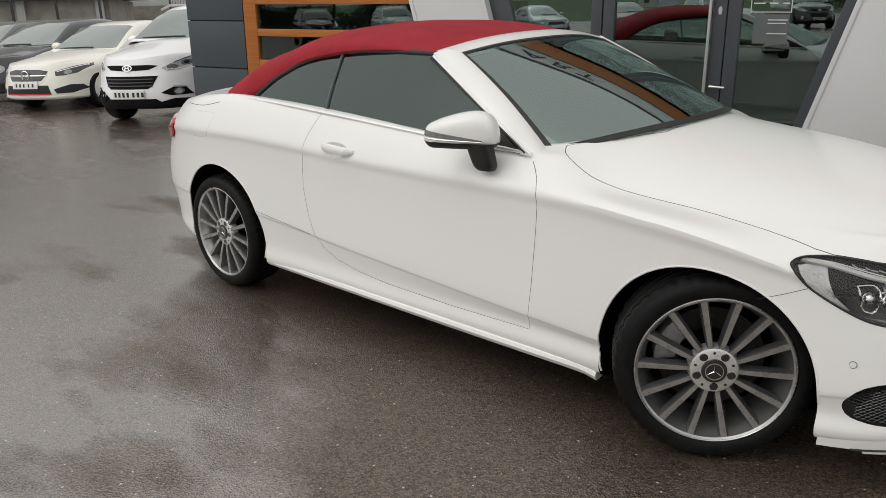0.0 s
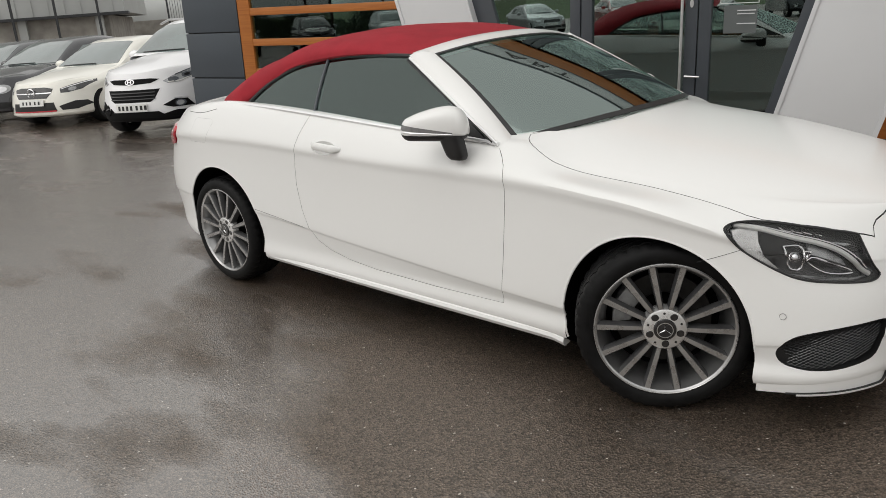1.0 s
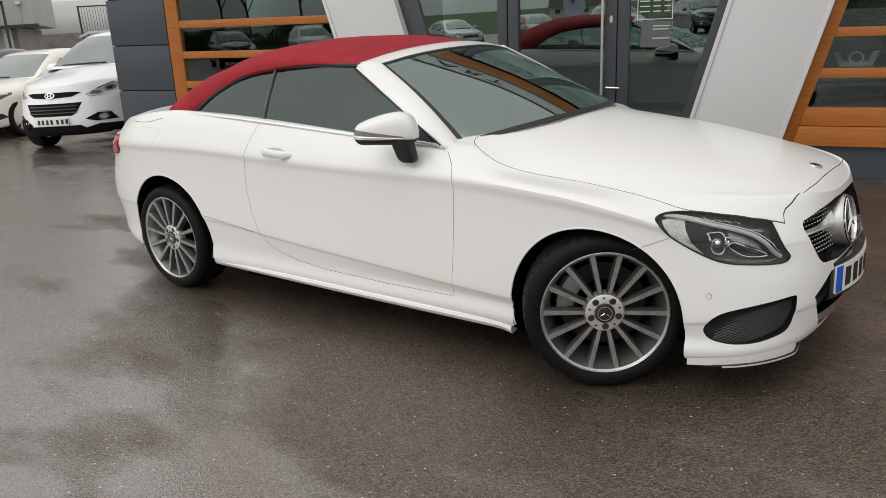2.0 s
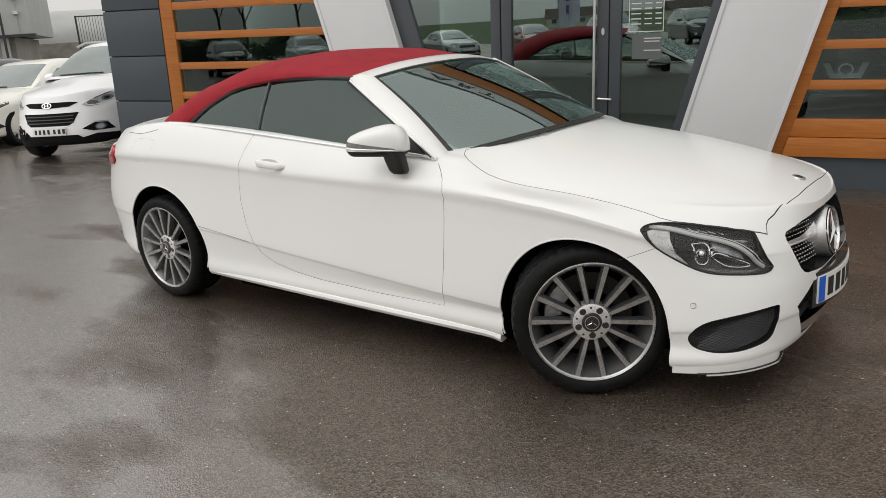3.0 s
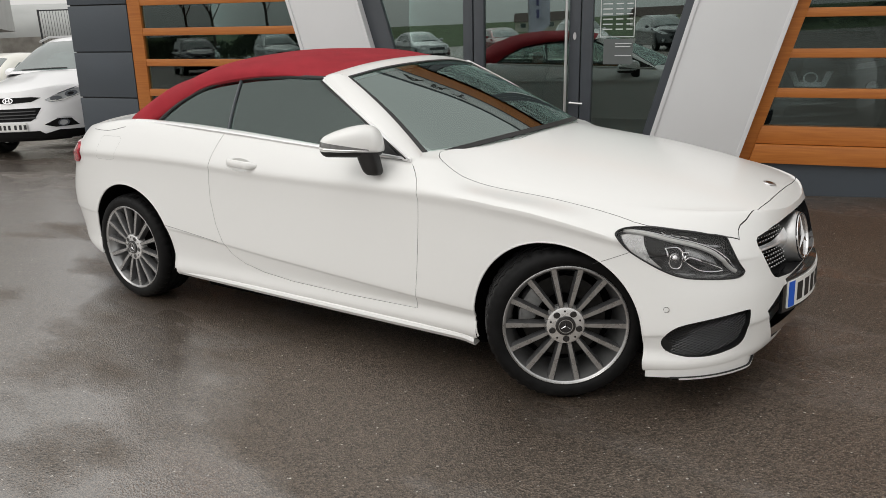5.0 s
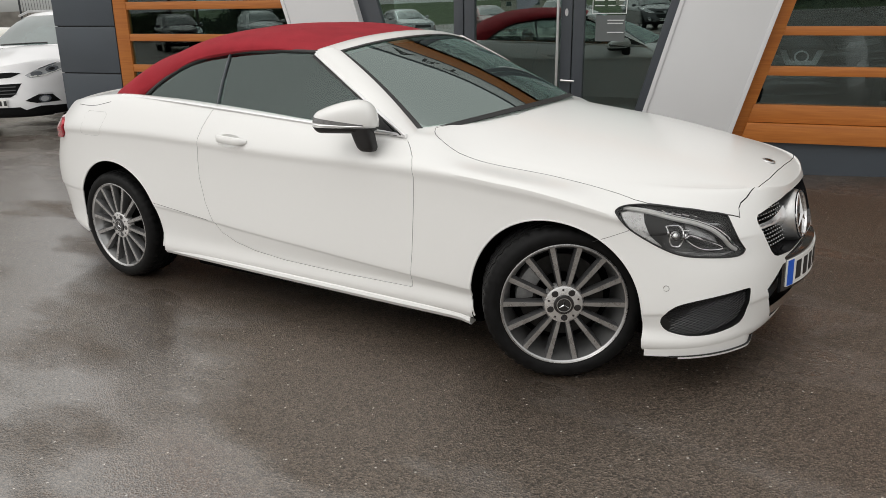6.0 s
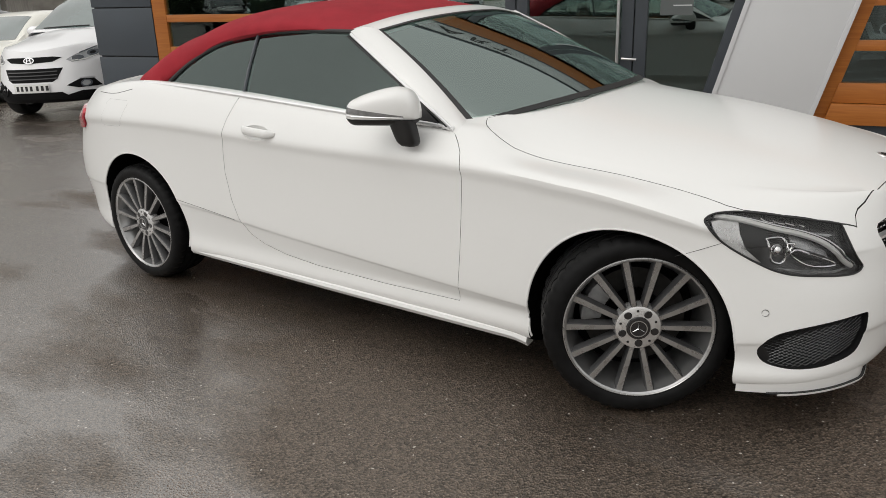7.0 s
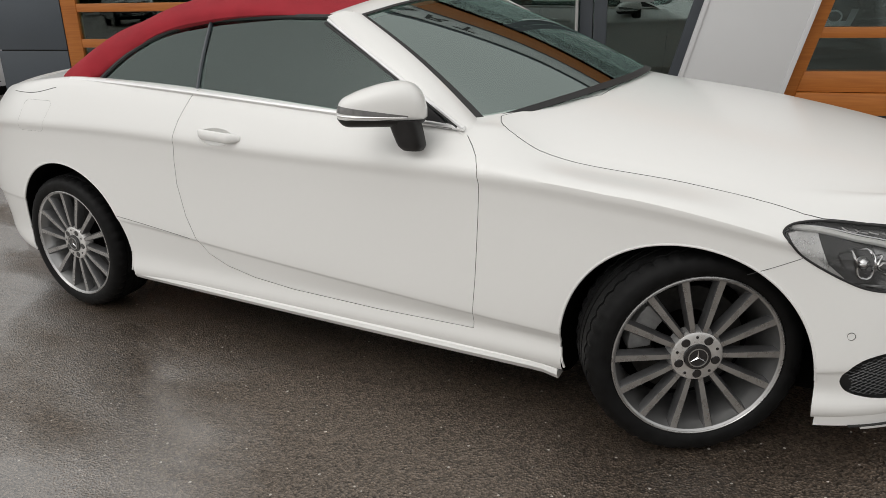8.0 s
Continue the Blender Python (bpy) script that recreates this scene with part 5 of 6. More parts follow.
def patch(name, tree, pts, way, mats, parent, lift=0.006, thick=0.012, label="", fine=2):
    """A thin shell over a polygon of 3D points, laid on a body along way."""
    bm = bmesh.new()
    f = bm.faces.new([bm.verts.new(p) for p in pts])
    bmesh.ops.triangulate(bm, faces=[f])
    for _ in range(fine):
        bmesh.ops.subdivide_edges(bm, edges=bm.edges[:], cuts=1, use_grid_fill=True)
    line = Vector(way).normalized()
    lost = []
    for v in bm.verts:
        if tree.ray_cast(v.co - line * 1.5, line)[0] is None:
            lost.append(v)
        else:
            v.co = onto(tree, v.co, way, lift)
    if len(lost) < len(bm.verts):
        bmesh.ops.delete(bm, geom=lost, context="VERTS")
    bmesh.ops.recalc_face_normals(bm, faces=bm.faces[:])
    bmesh.ops.solidify(bm, geom=bm.faces[:], thickness=thick)
    return part(name, bm, mats, parent, label)


def small_wheel(parent, x, y, r, face):
    w = part("wheel", lathe([(r * 0.70, -0.085), (r * 0.66, -0.09), (r * 0.62, -0.05), (r * 0.60, 0.08)], 40), [ALLOYDARK], parent, m=pose(x, y, r, 0, 0, 0 if face < 0 else 180))
    half = [(r * 0.69, -0.095), (r * 0.76, -0.108), (r * 0.90, -0.110), (r * 0.97, -0.095), (r, -0.07)]
    part("tyre", lathe(half + [(a, -b) for a, b in half[::-1]], 48), [RUBBER], w)
    for k in range(10):
        part("spoke", prism([(0.03, -0.07, -0.012), (r * 0.66, -0.080, -0.02), (r * 0.66, -0.080, 0.02), (0.03, -0.07, 0.012)], (0, 0.02, 0)), [ALLOY], w, smooth=False, m=pose(0, 0, 0, 0, k * 36, 0))
    part("hub", lathe([(0, -0.078), (0.05, -0.076), (0.06, -0.06)], 20), [ALLOY], w)
    part("brake_disc", lathe([(0.0, 0.0), (r * 0.55, 0.0), (r * 0.55, 0.02), (0, 0.02)], 32), [BRAKE], w)


def parked_car(name, m, paint, label, pn=2.6, L=4.6, W=1.8, H=1.43, bonnet=0.80, cowl=1.0, beltz=1.0, r=0.325, ws=(0.75, 0.0), roof_back=-1.5, tail_top=1.05, front=None, group="parked cars"):
    """A parked car: body, glass, wheels, lamps; front(tree, root, nose) adds the face."""
    root = thing(name, m, label, "car", group)
    xf, xr, w = L / 2, -L / 2, W / 2
    fa, ra = xf - 0.88, xr + 0.92
    midline = spline((xr, xr + 0.3, roof_back, ws[0], xf - 0.9, xf - 0.2, xf), (tail_top - 0.08, tail_top, tail_top + 0.05, cowl, (cowl + bonnet) / 2 + 0.05, bonnet, bonnet - 0.10))
    edge = spline((xr, ra, 0, ws[0], xf - 0.9, xf - 0.2, xf), (tail_top - 0.15, beltz + 0.04, beltz, beltz - 0.02, bonnet - 0.01 + 0.04, bonnet - 0.08, bonnet - 0.16))

    def top(x, y):
        return midline(x) - (midline(x) - edge(x)) * (np.abs(y) / (w * 0.86)) ** 2.4
    k = bonnet / 0.80
    lv = (
        (w - 0.11, xf - 0.12, xr + 0.14, 3, 3, [0.20 * k] * 7),
        (w - 0.035, xf - 0.025, xr + 0.05, pn + 0.3, 3, [0.235 * k] * 7),
        (w - 0.015, xf, xr, pn + 0.2, 3, [0.36 * k, 0.36 * k, 0.38 * k, 0.40 * k, 0.42 * k, 0.45 * k, 0.45 * k]),
        (w - 0.012, xf - 0.02, xr, pn, 3, [0.52 * k, 0.54 * k, 0.60 * k, 0.62 * k, 0.64 * k, 0.62 * k, 0.62 * k]),
        (w - 0.010, xf - 0.05, xr + 0.02, pn - 0.1, 3, [0.62 * k, 0.64 * k, 0.76 * k, 0.80 * k, 0.84 * k, 0.80 * k, 0.78 * k]),
        (w * 0.885, xf - 0.10, xr + 0.06, pn - 0.1, 2.8, None),
    )
    bm = hull(lv, fa - 0.25, ra + 0.1, top, ((fa, 0.36, 0.012), (ra, 0.38, 0.012)), cols=(18, 24, 12), rows=3, across=8)
    bod = part("body", bm, [paint], root)
    tree = tree_of(bod.data)
    wells = bmesh.new()
    for cx in (fa, ra):
        for side in (-1, 1):
            rr = r + 0.045
            prism([(cx + rr * math.cos(a), side * (w - 0.34), r + rr * math.sin(a)) for a in np.linspace(0, math.pi, 25)] + [(cx - rr, side * (w - 0.34), -0.2), (cx + rr, side * (w - 0.34), -0.2)], (0, side * 0.5, 0), bm=wells)
    boolean(bod, wells, "DIFFERENCE", PLASTIC)
    for cx in (fa, ra):
        for side in (-1, 1):
            small_wheel(root, cx, side * (w - 0.125), r, side)
    # glasshouse: a closed shell with the panes laid on it
    cab = spline((xr + 0.05, roof_back - 0.25, roof_back + 0.15, -0.4, ws[1], ws[0] + 0.02), (tail_top, (tail_top + H) / 2, H - 0.05, H, H - 0.06, cowl - 0.02))
    rows = []
    for x in np.linspace(xr + 0.06, ws[0] + 0.02, 40):
        zt = float(cab(x))
        zb = float(edge(x)) - 0.03
        f = max(0.0, min(1.0, (zt - zb) / (H - beltz)))
        wb, wt = w * 0.875, w * (0.875 - 0.17 * f)
        rows.append([(x, -wb, zb), (x, -(wb * 0.3 + wt * 0.7), zb + (zt - zb) * 0.72), (x, -wt * 0.93, zb + (zt - zb) * 0.90), (x, -wt * 0.75, zt - 0.012), (x, -wt * 0.4, zt), (x, 0, zt + 0.004), (x, wt * 0.4, zt), (x, wt * 0.75, zt - 0.012), (x, wt * 0.93, zb + (zt - zb) * 0.90), (x, wb * 0.3 + wt * 0.7, zb + (zt - zb) * 0.72), (x, wb, zb)])
    shell = grid(rows)
    bmesh.ops.recalc_face_normals(shell, faces=shell.faces[:])
    hat = part("roof", shell, [paint], root, sharp=50)
    ht = tree_of(hat.data)
    yw = w * 0.66
    patch("windscreen", ht, [(ws[0] - 0.06, -w * 0.78, cowl), (ws[0] + 0.0, 0, cowl), (ws[0] - 0.06, w * 0.78, cowl), (ws[1] + 0.03, yw * 0.93, H - 0.07), (ws[1] + 0.05, 0, H - 0.05), (ws[1] + 0.03, -yw * 0.93, H - 0.07)], (-0.55, 0, -0.83), [BGGLASS], root, fine=3, label="dark windscreen reflecting grey sky")
    for side in (-1, 1):
        patch("side_window", ht, [(ws[0] - 0.33, side * w, beltz + 0.05), (ws[1] - 0.10, side * w, H - 0.12), (roof_back + 0.25, side * w, H - 0.13), (roof_back - 0.12, side * w, beltz + 0.07)], (0, -side, -0.25), [BGGLASS], root, fine=3, label="dark side glass")
        shellm = bmesh.new()
        bmesh.ops.create_uvsphere(shellm, u_segments=16, v_segments=10, radius=0.1)
        bmesh.ops.scale(shellm, vec=(0.7, 1.15, 0.75), verts=shellm.verts[:])
        part("door_mirror", shellm, [paint], root, m=pose(ws[0] - 0.42, side * (w + 0.08), beltz + 0.05))
    patch("rear_window", ht, [(xr + 0.35, -yw, tail_top + 0.03), (xr + 0.35, yw, tail_top + 0.03), (roof_back + 0.05, yw * 0.85, H - 0.08), (roof_back + 0.05, -yw * 0.85, H - 0.08)], (0.6, 0, -0.8), [BGGLASS], root, fine=3)
    for side in (-1, 1):
        patch("tail_light", tree, [(xr, side * w * 0.92, 0.78 * k), (xr, side * w * 0.45, 0.80 * k), (xr, side * w * 0.45, 0.92 * k), (xr, side * w * 0.92, 0.95 * k)], (1, 0, 0), [TAILRED], root)
    wip = [onto(ht, (ws[0] - 0.04, y, cowl + 0.02), (-0.55, 0, -0.83), 0.015) for y in np.linspace(-0.55, 0.2, 8)]
    part("wiper", tube(wip, 0.008, 6), [PLASTIC], root)
    if front:
        front(tree, root, xf, w)
    return root


def nose(tree, root, name, yz, mats, label="", lift=0.006, fine=2, x=3.0):
    return patch(name, tree, [(x, y, z) for y, z in yz], (-1, 0, 0), mats, root, lift, 0.014, label, fine)


def oval(cy, cz, a, b, n=20):
    return [(cy + a * math.cos(t), cz + b * math.sin(t)) for t in np.linspace(0, 2 * math.pi, n, endpoint=False)]


def both(yz):
    return [yz, [(-y, z) for y, z in yz]]


def suv_face(tree, root, xf, w):
    nose(tree, root, "upper_grille", [(-0.42, 0.835), (-0.31, 0.785), (0, 0.770), (0.31, 0.785), (0.42, 0.835), (0.31, 0.850), (-0.31, 0.850)], [MATTBLACK], fine=3)
    nose(tree, root, "emblem", oval(0, 0.812, 0.078, 0.042), [CHROME], "oval chrome emblem", 0.02)
    nose(tree, root, "emblem_field", oval(0, 0.812, 0.064, 0.030), [PLASTIC], "", 0.022)
    for k in (-1, 1):
        nose(tree, root, "emblem_bar", [(0.030 * k - 0.007, 0.788), (0.030 * k + 0.007, 0.788), (0.022 * k + 0.007, 0.836), (0.022 * k - 0.007, 0.836)], [CHROME], "", 0.025, 1)
    nose(tree, root, "emblem_bar", [(-0.03, 0.806), (0.03, 0.812), (0.03, 0.820), (-0.03, 0.814)], [CHROME], "", 0.025, 1)
    nose(tree, root, "lower_grille", [(-0.43, 0.700), (-0.36, 0.560), (-0.30, 0.525), (0.30, 0.525), (0.36, 0.560), (0.43, 0.700)], [MATTBLACK], "black slatted lower grille", fine=3)
    for z in (0.57, 0.615, 0.66):
        nose(tree, root, "grille_slat", [(-0.37, z - 0.007), (0.37, z - 0.007), (0.37, z + 0.007), (-0.37, z + 0.007)], [GLOSSBLACK], "", 0.014, 3)
    for yz in both([(-0.46, 0.800), (-0.54, 0.850), (-0.68, 0.930), (-0.82, 1.000), (-0.86, 1.005), (-0.85, 0.930), (-0.78, 0.840), (-0.64, 0.775), (-0.52, 0.765)]):
        c = -0.62 if yz[0][0] < 0 else 0.62
        lamp = nose(tree, root, "headlight", yz, [LAMPGLASS], "clear swept-back headlight", 0.005, 3)
        nose(tree, lamp, "headlight_reflector", oval(c * 0.93, 0.815, 0.058, 0.032), [CHROME], "", 0.014)
        nose(tree, lamp, "headlight_reflector", oval(c * 1.14, 0.866, 0.052, 0.040), [CHROME], "", 0.014)
        nose(tree, lamp, "headlight_bulb", oval(c * 1.14, 0.866, 0.026, 0.020), [GLOSSBLACK], "", 0.018)
        nose(tree, lamp, "headlight_trim", [(c * 0.84, 0.776), (c * 1.06, 0.782), (c * 1.26, 0.850), (c * 1.26, 0.862), (c * 1.05, 0.796), (c * 0.84, 0.788)], [PLATEWHITE], "", 0.014)
        nose(tree, lamp, "headlight_trim", [(c * 0.95, 0.868), (c * 1.28, 0.968), (c * 1.28, 0.982), (c * 0.95, 0.882)], [CHROME], "", 0.012)
    for yz in both([(-0.46, 0.465), (-0.58, 0.425), (-0.78, 0.425), (-0.72, 0.530), (-0.60, 0.540)]):
        fog = nose(tree, root, "fog_surround", yz, [MATTBLACK], "black fog lamp surround", 0.006, 3)
        c = -0.66 if yz[0][0] < 0 else 0.66
        nose(tree, fog, "fog_ring", oval(c, 0.478, 0.052, 0.048), [CHROME], "bright fog lamp ring", 0.020)
        nose(tree, fog, "fog_lamp", oval(c, 0.478, 0.036, 0.034), [LAMPGLASS], "round fog lamp", 0.024)
        nose(tree, fog, "fog_trim", [(c * 0.90, 0.552), (c * 1.10, 0.540), (c * 1.10, 0.548), (c * 0.90, 0.560)], [TRIM], "", 0.012)
    nose(tree, root, "lower_bumper", [(-0.86, 0.24), (0.86, 0.24), (0.86, 0.365), (0.62, 0.385), (0.46, 0.34), (0.40, 0.385), (-0.40, 0.385), (-0.46, 0.34), (-0.62, 0.385), (-0.86, 0.365)], [MATTBLACK], "black plastic lower bumper", 0.012, 4)
    pl = nose(tree, root, "registration_plate", [(-0.26, 0.395), (0.26, 0.395), (0.26, 0.505), (-0.26, 0.505)], [PLATEWHITE], "white registration plate with dark bars", 0.03)
    for y in (-0.20, -0.13, -0.06, 0.01, 0.10, 0.17, 0.235):
        nose(tree, pl, "plate_bar", [(y - 0.018, 0.418), (y + 0.018, 0.418), (y + 0.018, 0.482), (y - 0.018, 0.482)], [PLATEINK], "", 0.033, 0)
    for side in (-1, 1):
        part("roof_rail", tube([(0.25, side * 0.60, 1.60), (0.0, side * 0.60, 1.665), (-1.0, side * 0.60, 1.675), (-1.6, side * 0.60, 1.60)], 0.018, 8), [SATIN], root)


def saloon_face(tree, root, xf, w):
    nose(tree, root, "grille", [(-0.40, 0.68), (-0.37, 0.60), (-0.30, 0.525), (0.30, 0.525), (0.37, 0.60), (0.40, 0.68), (0.25, 0.71), (-0.25, 0.71)], [GLOSSBLACK], "black grille", 0.006, 3)
    nose(tree, root, "grille_louvre", [(-0.38, 0.607), (0.38, 0.607), (0.38, 0.623), (-0.38, 0.623)], [CHROME], "", 0.014, 4)
    ring = part("emblem", lathe([(0.075, 0), (0.085, -0.01), (0.075, -0.016), (0.066, 0)], 28), [CHROME], root, "round silver emblem", m=Matrix.Translation(onto(tree, (3, 0, 0.615), (-1, 0, 0), 0.012)) @ pose(0, 0, 0, 0, 0, 90))
    part("emblem_star", star_bm(0.07, 0.012), [CHROME], ring, smooth=False)
    for yz in both([(-0.50, 0.67), (-0.66, 0.73), (-0.82, 0.78), (-0.85, 0.74), (-0.76, 0.635), (-0.62, 0.60), (-0.52, 0.60)]):
        lamp = nose(tree, root, "headlight", yz, [HOUSING], "dark swept headlight", 0.005, 3)
        c = -0.66 if yz[0][0] < 0 else 0.66
        nose(tree, lamp, "headlight_reflector", oval(c, 0.655, 0.045, 0.035), [FACET], "", 0.012)
        nose(tree, lamp, "headlight_trim", [(c * 0.80, 0.660), (c * 1.05, 0.715), (c * 1.22, 0.755), (c * 1.22, 0.767), (c * 1.05, 0.727), (c * 0.80, 0.672)], [TRIM], "", 0.012)
    for yz in both([(-0.50, 0.38), (-0.54, 0.31), (-0.72, 0.31), (-0.84, 0.37), (-0.80, 0.44), (-0.70, 0.45)]):
        nose(tree, root, "side_intake", yz, [PLASTIC], "black side intake", 0.006, 3)
    nose(tree, root, "lower_intake", [(-0.42, 0.45), (-0.46, 0.30), (0.46, 0.30), (0.42, 0.45)], [PLASTIC], "black lower intake", 0.006, 3)
    nose(tree, root, "intake_stripe", [(-0.45, 0.292), (0.45, 0.292), (0.45, 0.315), (-0.45, 0.315)], [TAILRED], "red stripe under the intake", 0.014, 3)
    nose(tree, root, "bumper_lip", [(-0.86, 0.245), (0.86, 0.245), (0.86, 0.265), (-0.86, 0.265)], [CREAM], "", 0.02, 4)
    pl = nose(tree, root, "registration_plate", [(-0.26, 0.40), (0.26, 0.40), (0.26, 0.51), (-0.26, 0.51)], [PLATEWHITE], "white registration plate with dark bars", 0.03)
    for y in (-0.17, -0.09, -0.01, 0.09, 0.17):
        nose(tree, pl, "plate_bar", [(y - 0.016, 0.428), (y + 0.016, 0.428), (y + 0.016, 0.482), (y - 0.016, 0.482)], [PLATEINK], "", 0.033, 0)


def sports_face(tree, root, xf, w):
    for c in (-0.62, 0.62):
        nose(tree, root, "headlight", oval(c, 0.66, 0.13, 0.085), [LAMPGLASS], "oval clear headlight", 0.006, 3)
        nose(tree, root, "headlight_reflector", oval(c, 0.655, 0.085, 0.055), [CHROME], "", 0.012)
        nose(tree, root, "side_intake", oval(c, 0.36, 0.18, 0.06), [PLASTIC], "", 0.006)
    nose(tree, root, "lower_intake", [(-0.40, 0.30), (0.40, 0.30), (0.40, 0.40), (-0.40, 0.40)], [PLASTIC], "", 0.006, 3)
    pl = nose(tree, root, "registration_plate", [(-0.26, 0.42), (0.26, 0.42), (0.26, 0.53), (-0.26, 0.53)], [PLATEWHITE], "white registration plate", 0.02)


def plain_face(tree, root, xf, w):
    sports_face(tree, root, xf, w)
    nose(tree, root, "grille", [(-0.42, 0.56), (0.42, 0.56), (0.38, 0.68), (-0.38, 0.68)], [GLOSSBLACK], "black grille", 0.006, 3)


def stand(front_xy, heading, L):
    """The pose of a car whose nose stands at front_xy."""
    h = radians(heading)
    return pose(front_xy[0] - L / 2 * math.cos(h), front_xy[1] - L / 2 * math.sin(h), GZ, 0, 0, heading)


SUV = dict(pn=2.25, L=4.41, W=1.82, H=1.66, bonnet=0.96, cowl=1.17, beltz=1.10, r=0.345, ws=(0.95, 0.22), roof_back=-1.75, tail_top=1.12)
parked_car("parked_suv", stand((-8.58, 2.08), -62, 4.41), COOLWHITE, "white family SUV parked beside the slate-clad pier", front=suv_face, **SUV)
SALOON = dict(L=4.63, W=1.78, H=1.44, bonnet=0.80, cowl=0.98, beltz=0.97, r=0.325, ws=(0.80, 0.0), roof_back=-1.35, tail_top=1.02)
parked_car("parked_saloon", stand((-12.13, 1.98), -64, 4.63), CREAM, "cream four-door coupe parked beside a white SUV", front=saloon_face, **SALOON)
DARK = dict(L=4.7, W=1.88, H=1.52, bonnet=0.86, cowl=1.04, beltz=1.02, r=0.34, ws=(0.80, 0.0), roof_back=-1.45, tail_top=1.05)
parked_car("parked_dark_car", stand((-14.5, 1.70), -66, 4.7), BLACKPAINT, "black car parked beside a cream coupe", front=sports_face, **DARK)
parked_car("parked_grey_car", stand((-16.3, 1.25), -66, 4.7), GREYPAINT, "dark grey car at the end of the row", front=plain_face, **DARK)

# cars behind the camera, mirrored in the glass
for k, (x, y, h, p, d, f, nm, lb) in enumerate((
        (-12.0, -27.0, 62, COOLWHITE, SUV, suv_face, "parked_white_suv", "white SUV parked across the forecourt"),
        (-8.6, -27.9, 62, GREYPAINT, SUV, suv_face, "parked_grey_suv", "grey SUV parked across the forecourt"),
        (-5.0, -28.6, 62, SILVERPAINT, SALOON, plain_face, "parked_silver_saloon", "silver saloon parked across the forecourt"),
        (-1.2, -29.2, 70, REDPAINT, SALOON, plain_face, "parked_red_saloon", "red saloon parked across the forecourt"),
        (2.6, -29.6, 75, COOLWHITE, SUV, suv_face, "parked_white_suv", "white SUV parked across the forecourt"),
        (6.4, -29.4, 80, GREYPAINT, SUV, suv_face, "parked_grey_suv", "grey SUV parked across the forecourt"),
        (-15.6, -26.0, 58, GREYPAINT, SUV, suv_face, "parked_grey_suv", "grey SUV parked across the forecourt"),
        (-19.2, -25.0, 58, SILVERPAINT, SUV, suv_face, "parked_silver_suv", "silver SUV parked across the forecourt"))):
    parked_car(nm, stand((x, y), h, d["L"]), p, lb, front=f, **d)
# car inside the showroom
def showroom_face(tree, root, xf, w):
    nose(tree, root, "grille", [(-0.34, 0.90), (-0.20, 0.70), (0.20, 0.70), (0.34, 0.90)], [GLOSSBLACK], "black grille", 0.006, 3)
    nose(tree, root, "grille_chevron", [(-0.215, 0.89), (-0.150, 0.89), (-0.105, 0.785), (0.105, 0.785), (0.150, 0.89), (0.215, 0.89), (0.145, 0.74), (-0.145, 0.74)], [TRIM], "silver chevron on the grille", 0.014, 2)
    nose(tree, root, "emblem", oval(0, 0.825, 0.072, 0.060), [TRIM], "round silver emblem", 0.016)
    nose(tree, root, "emblem_field", oval(0, 0.825, 0.055, 0.044), [GLOSSBLACK], "", 0.019)
    for c in (-0.62, 0.62):
        nose(tree, root, "headlight", [(c - 0.2, 0.90), (c + 0.2, 0.93), (c + 0.16, 0.99), (c - 0.16, 0.96)], [LAMPGLASS], "clear headlight", 0.006, 3)
        nose(tree, root, "fog_lamp", oval(c, 0.72, 0.07, 0.06), [LAMPGLASS], "round fog lamp", 0.012)


inside = SHOW @ pose(1.62, 1.85, 0.06, 0, 0, -88)
TALL = dict(SUV, bonnet=1.10, cowl=1.26, beltz=1.18, H=1.70)
parked_car("showroom_car", inside @ pose(-2.3, 0, 0), BLACKPAINT, "black SUV standing behind the showroom glass", front=showroom_face, group="", **TALL)

# ---------------- neighbouring yard ----------------
yard = thing("yard_building", pose(-24.15, 9.85, 0, 0, 0, 58), "pale grey metal-clad building with a stained lower wall", "building", kind="structure")
part("metal_wall", box(-30, 0, 0, 8, 2.25, 8.0), [METALWALL], yard)
for k in range(60):
    part("wall_rib", box(-29.9 + k * 0.5, -29.86 + k * 0.5, -0.03, 0, 2.25, 8.0), [METALWALL], yard, smooth=False)
part("lower_wall", box(-30, -0.6, 0.25, 8, 0, 2.2), [DIRTYWALL], yard)
part("ledge", box(-30, 0.1, -0.25, 0.3, 2.18, 2.27), [FENCEDARK], yard)
for k in range(12):
    part("wall_post", box(-1.0 - k * 2.4, -0.75 - k * 2.4, 0.02, 0.25, 0, 2.18), [METALWALL], yard)
for s0 in (-3.4, -12.5):
    for s in (0, 1.3, 2.6):
        part("rack_post", box(s0 + s, s0 + s + 0.07, -0.7, -0.63, 0, 3.0), [FENCEDARK], yard)
    part("rack_rail", box(s0, s0 + 2.67, -0.7, -0.63, 2.9, 2.97), [FENCEDARK], yard)
for k in range(6):
    part("wall_light", box(-0.45, -0.30, -0.12, 0, 2.9 + k * 0.45, 3.0 + k * 0.45), [PANELWHITE], yard)
fence = thing("yard_fence", pose(-23.4, 11.0, 0, 0, 0, 58), "dark steel mesh fence with posts beside the metal building", "fence")
for k in range(5):
    part("post", box(k * 1.25 - 0.03, k * 1.25 + 0.03, -0.03, 0.03, 0, 2.75), [FENCEDARK], fence)
for z in (0.3, 1.5, 2.7):
    part("rail", box(0, 5.0, -0.02, 0.02, z, z + 0.04), [FENCEDARK], fence)
for k in range(60):
    part("wire", box(k * 0.085, k * 0.085 + 0.012, -0.006, 0.006, 0.1, 2.7), [FENCEDARK], fence, smooth=False)
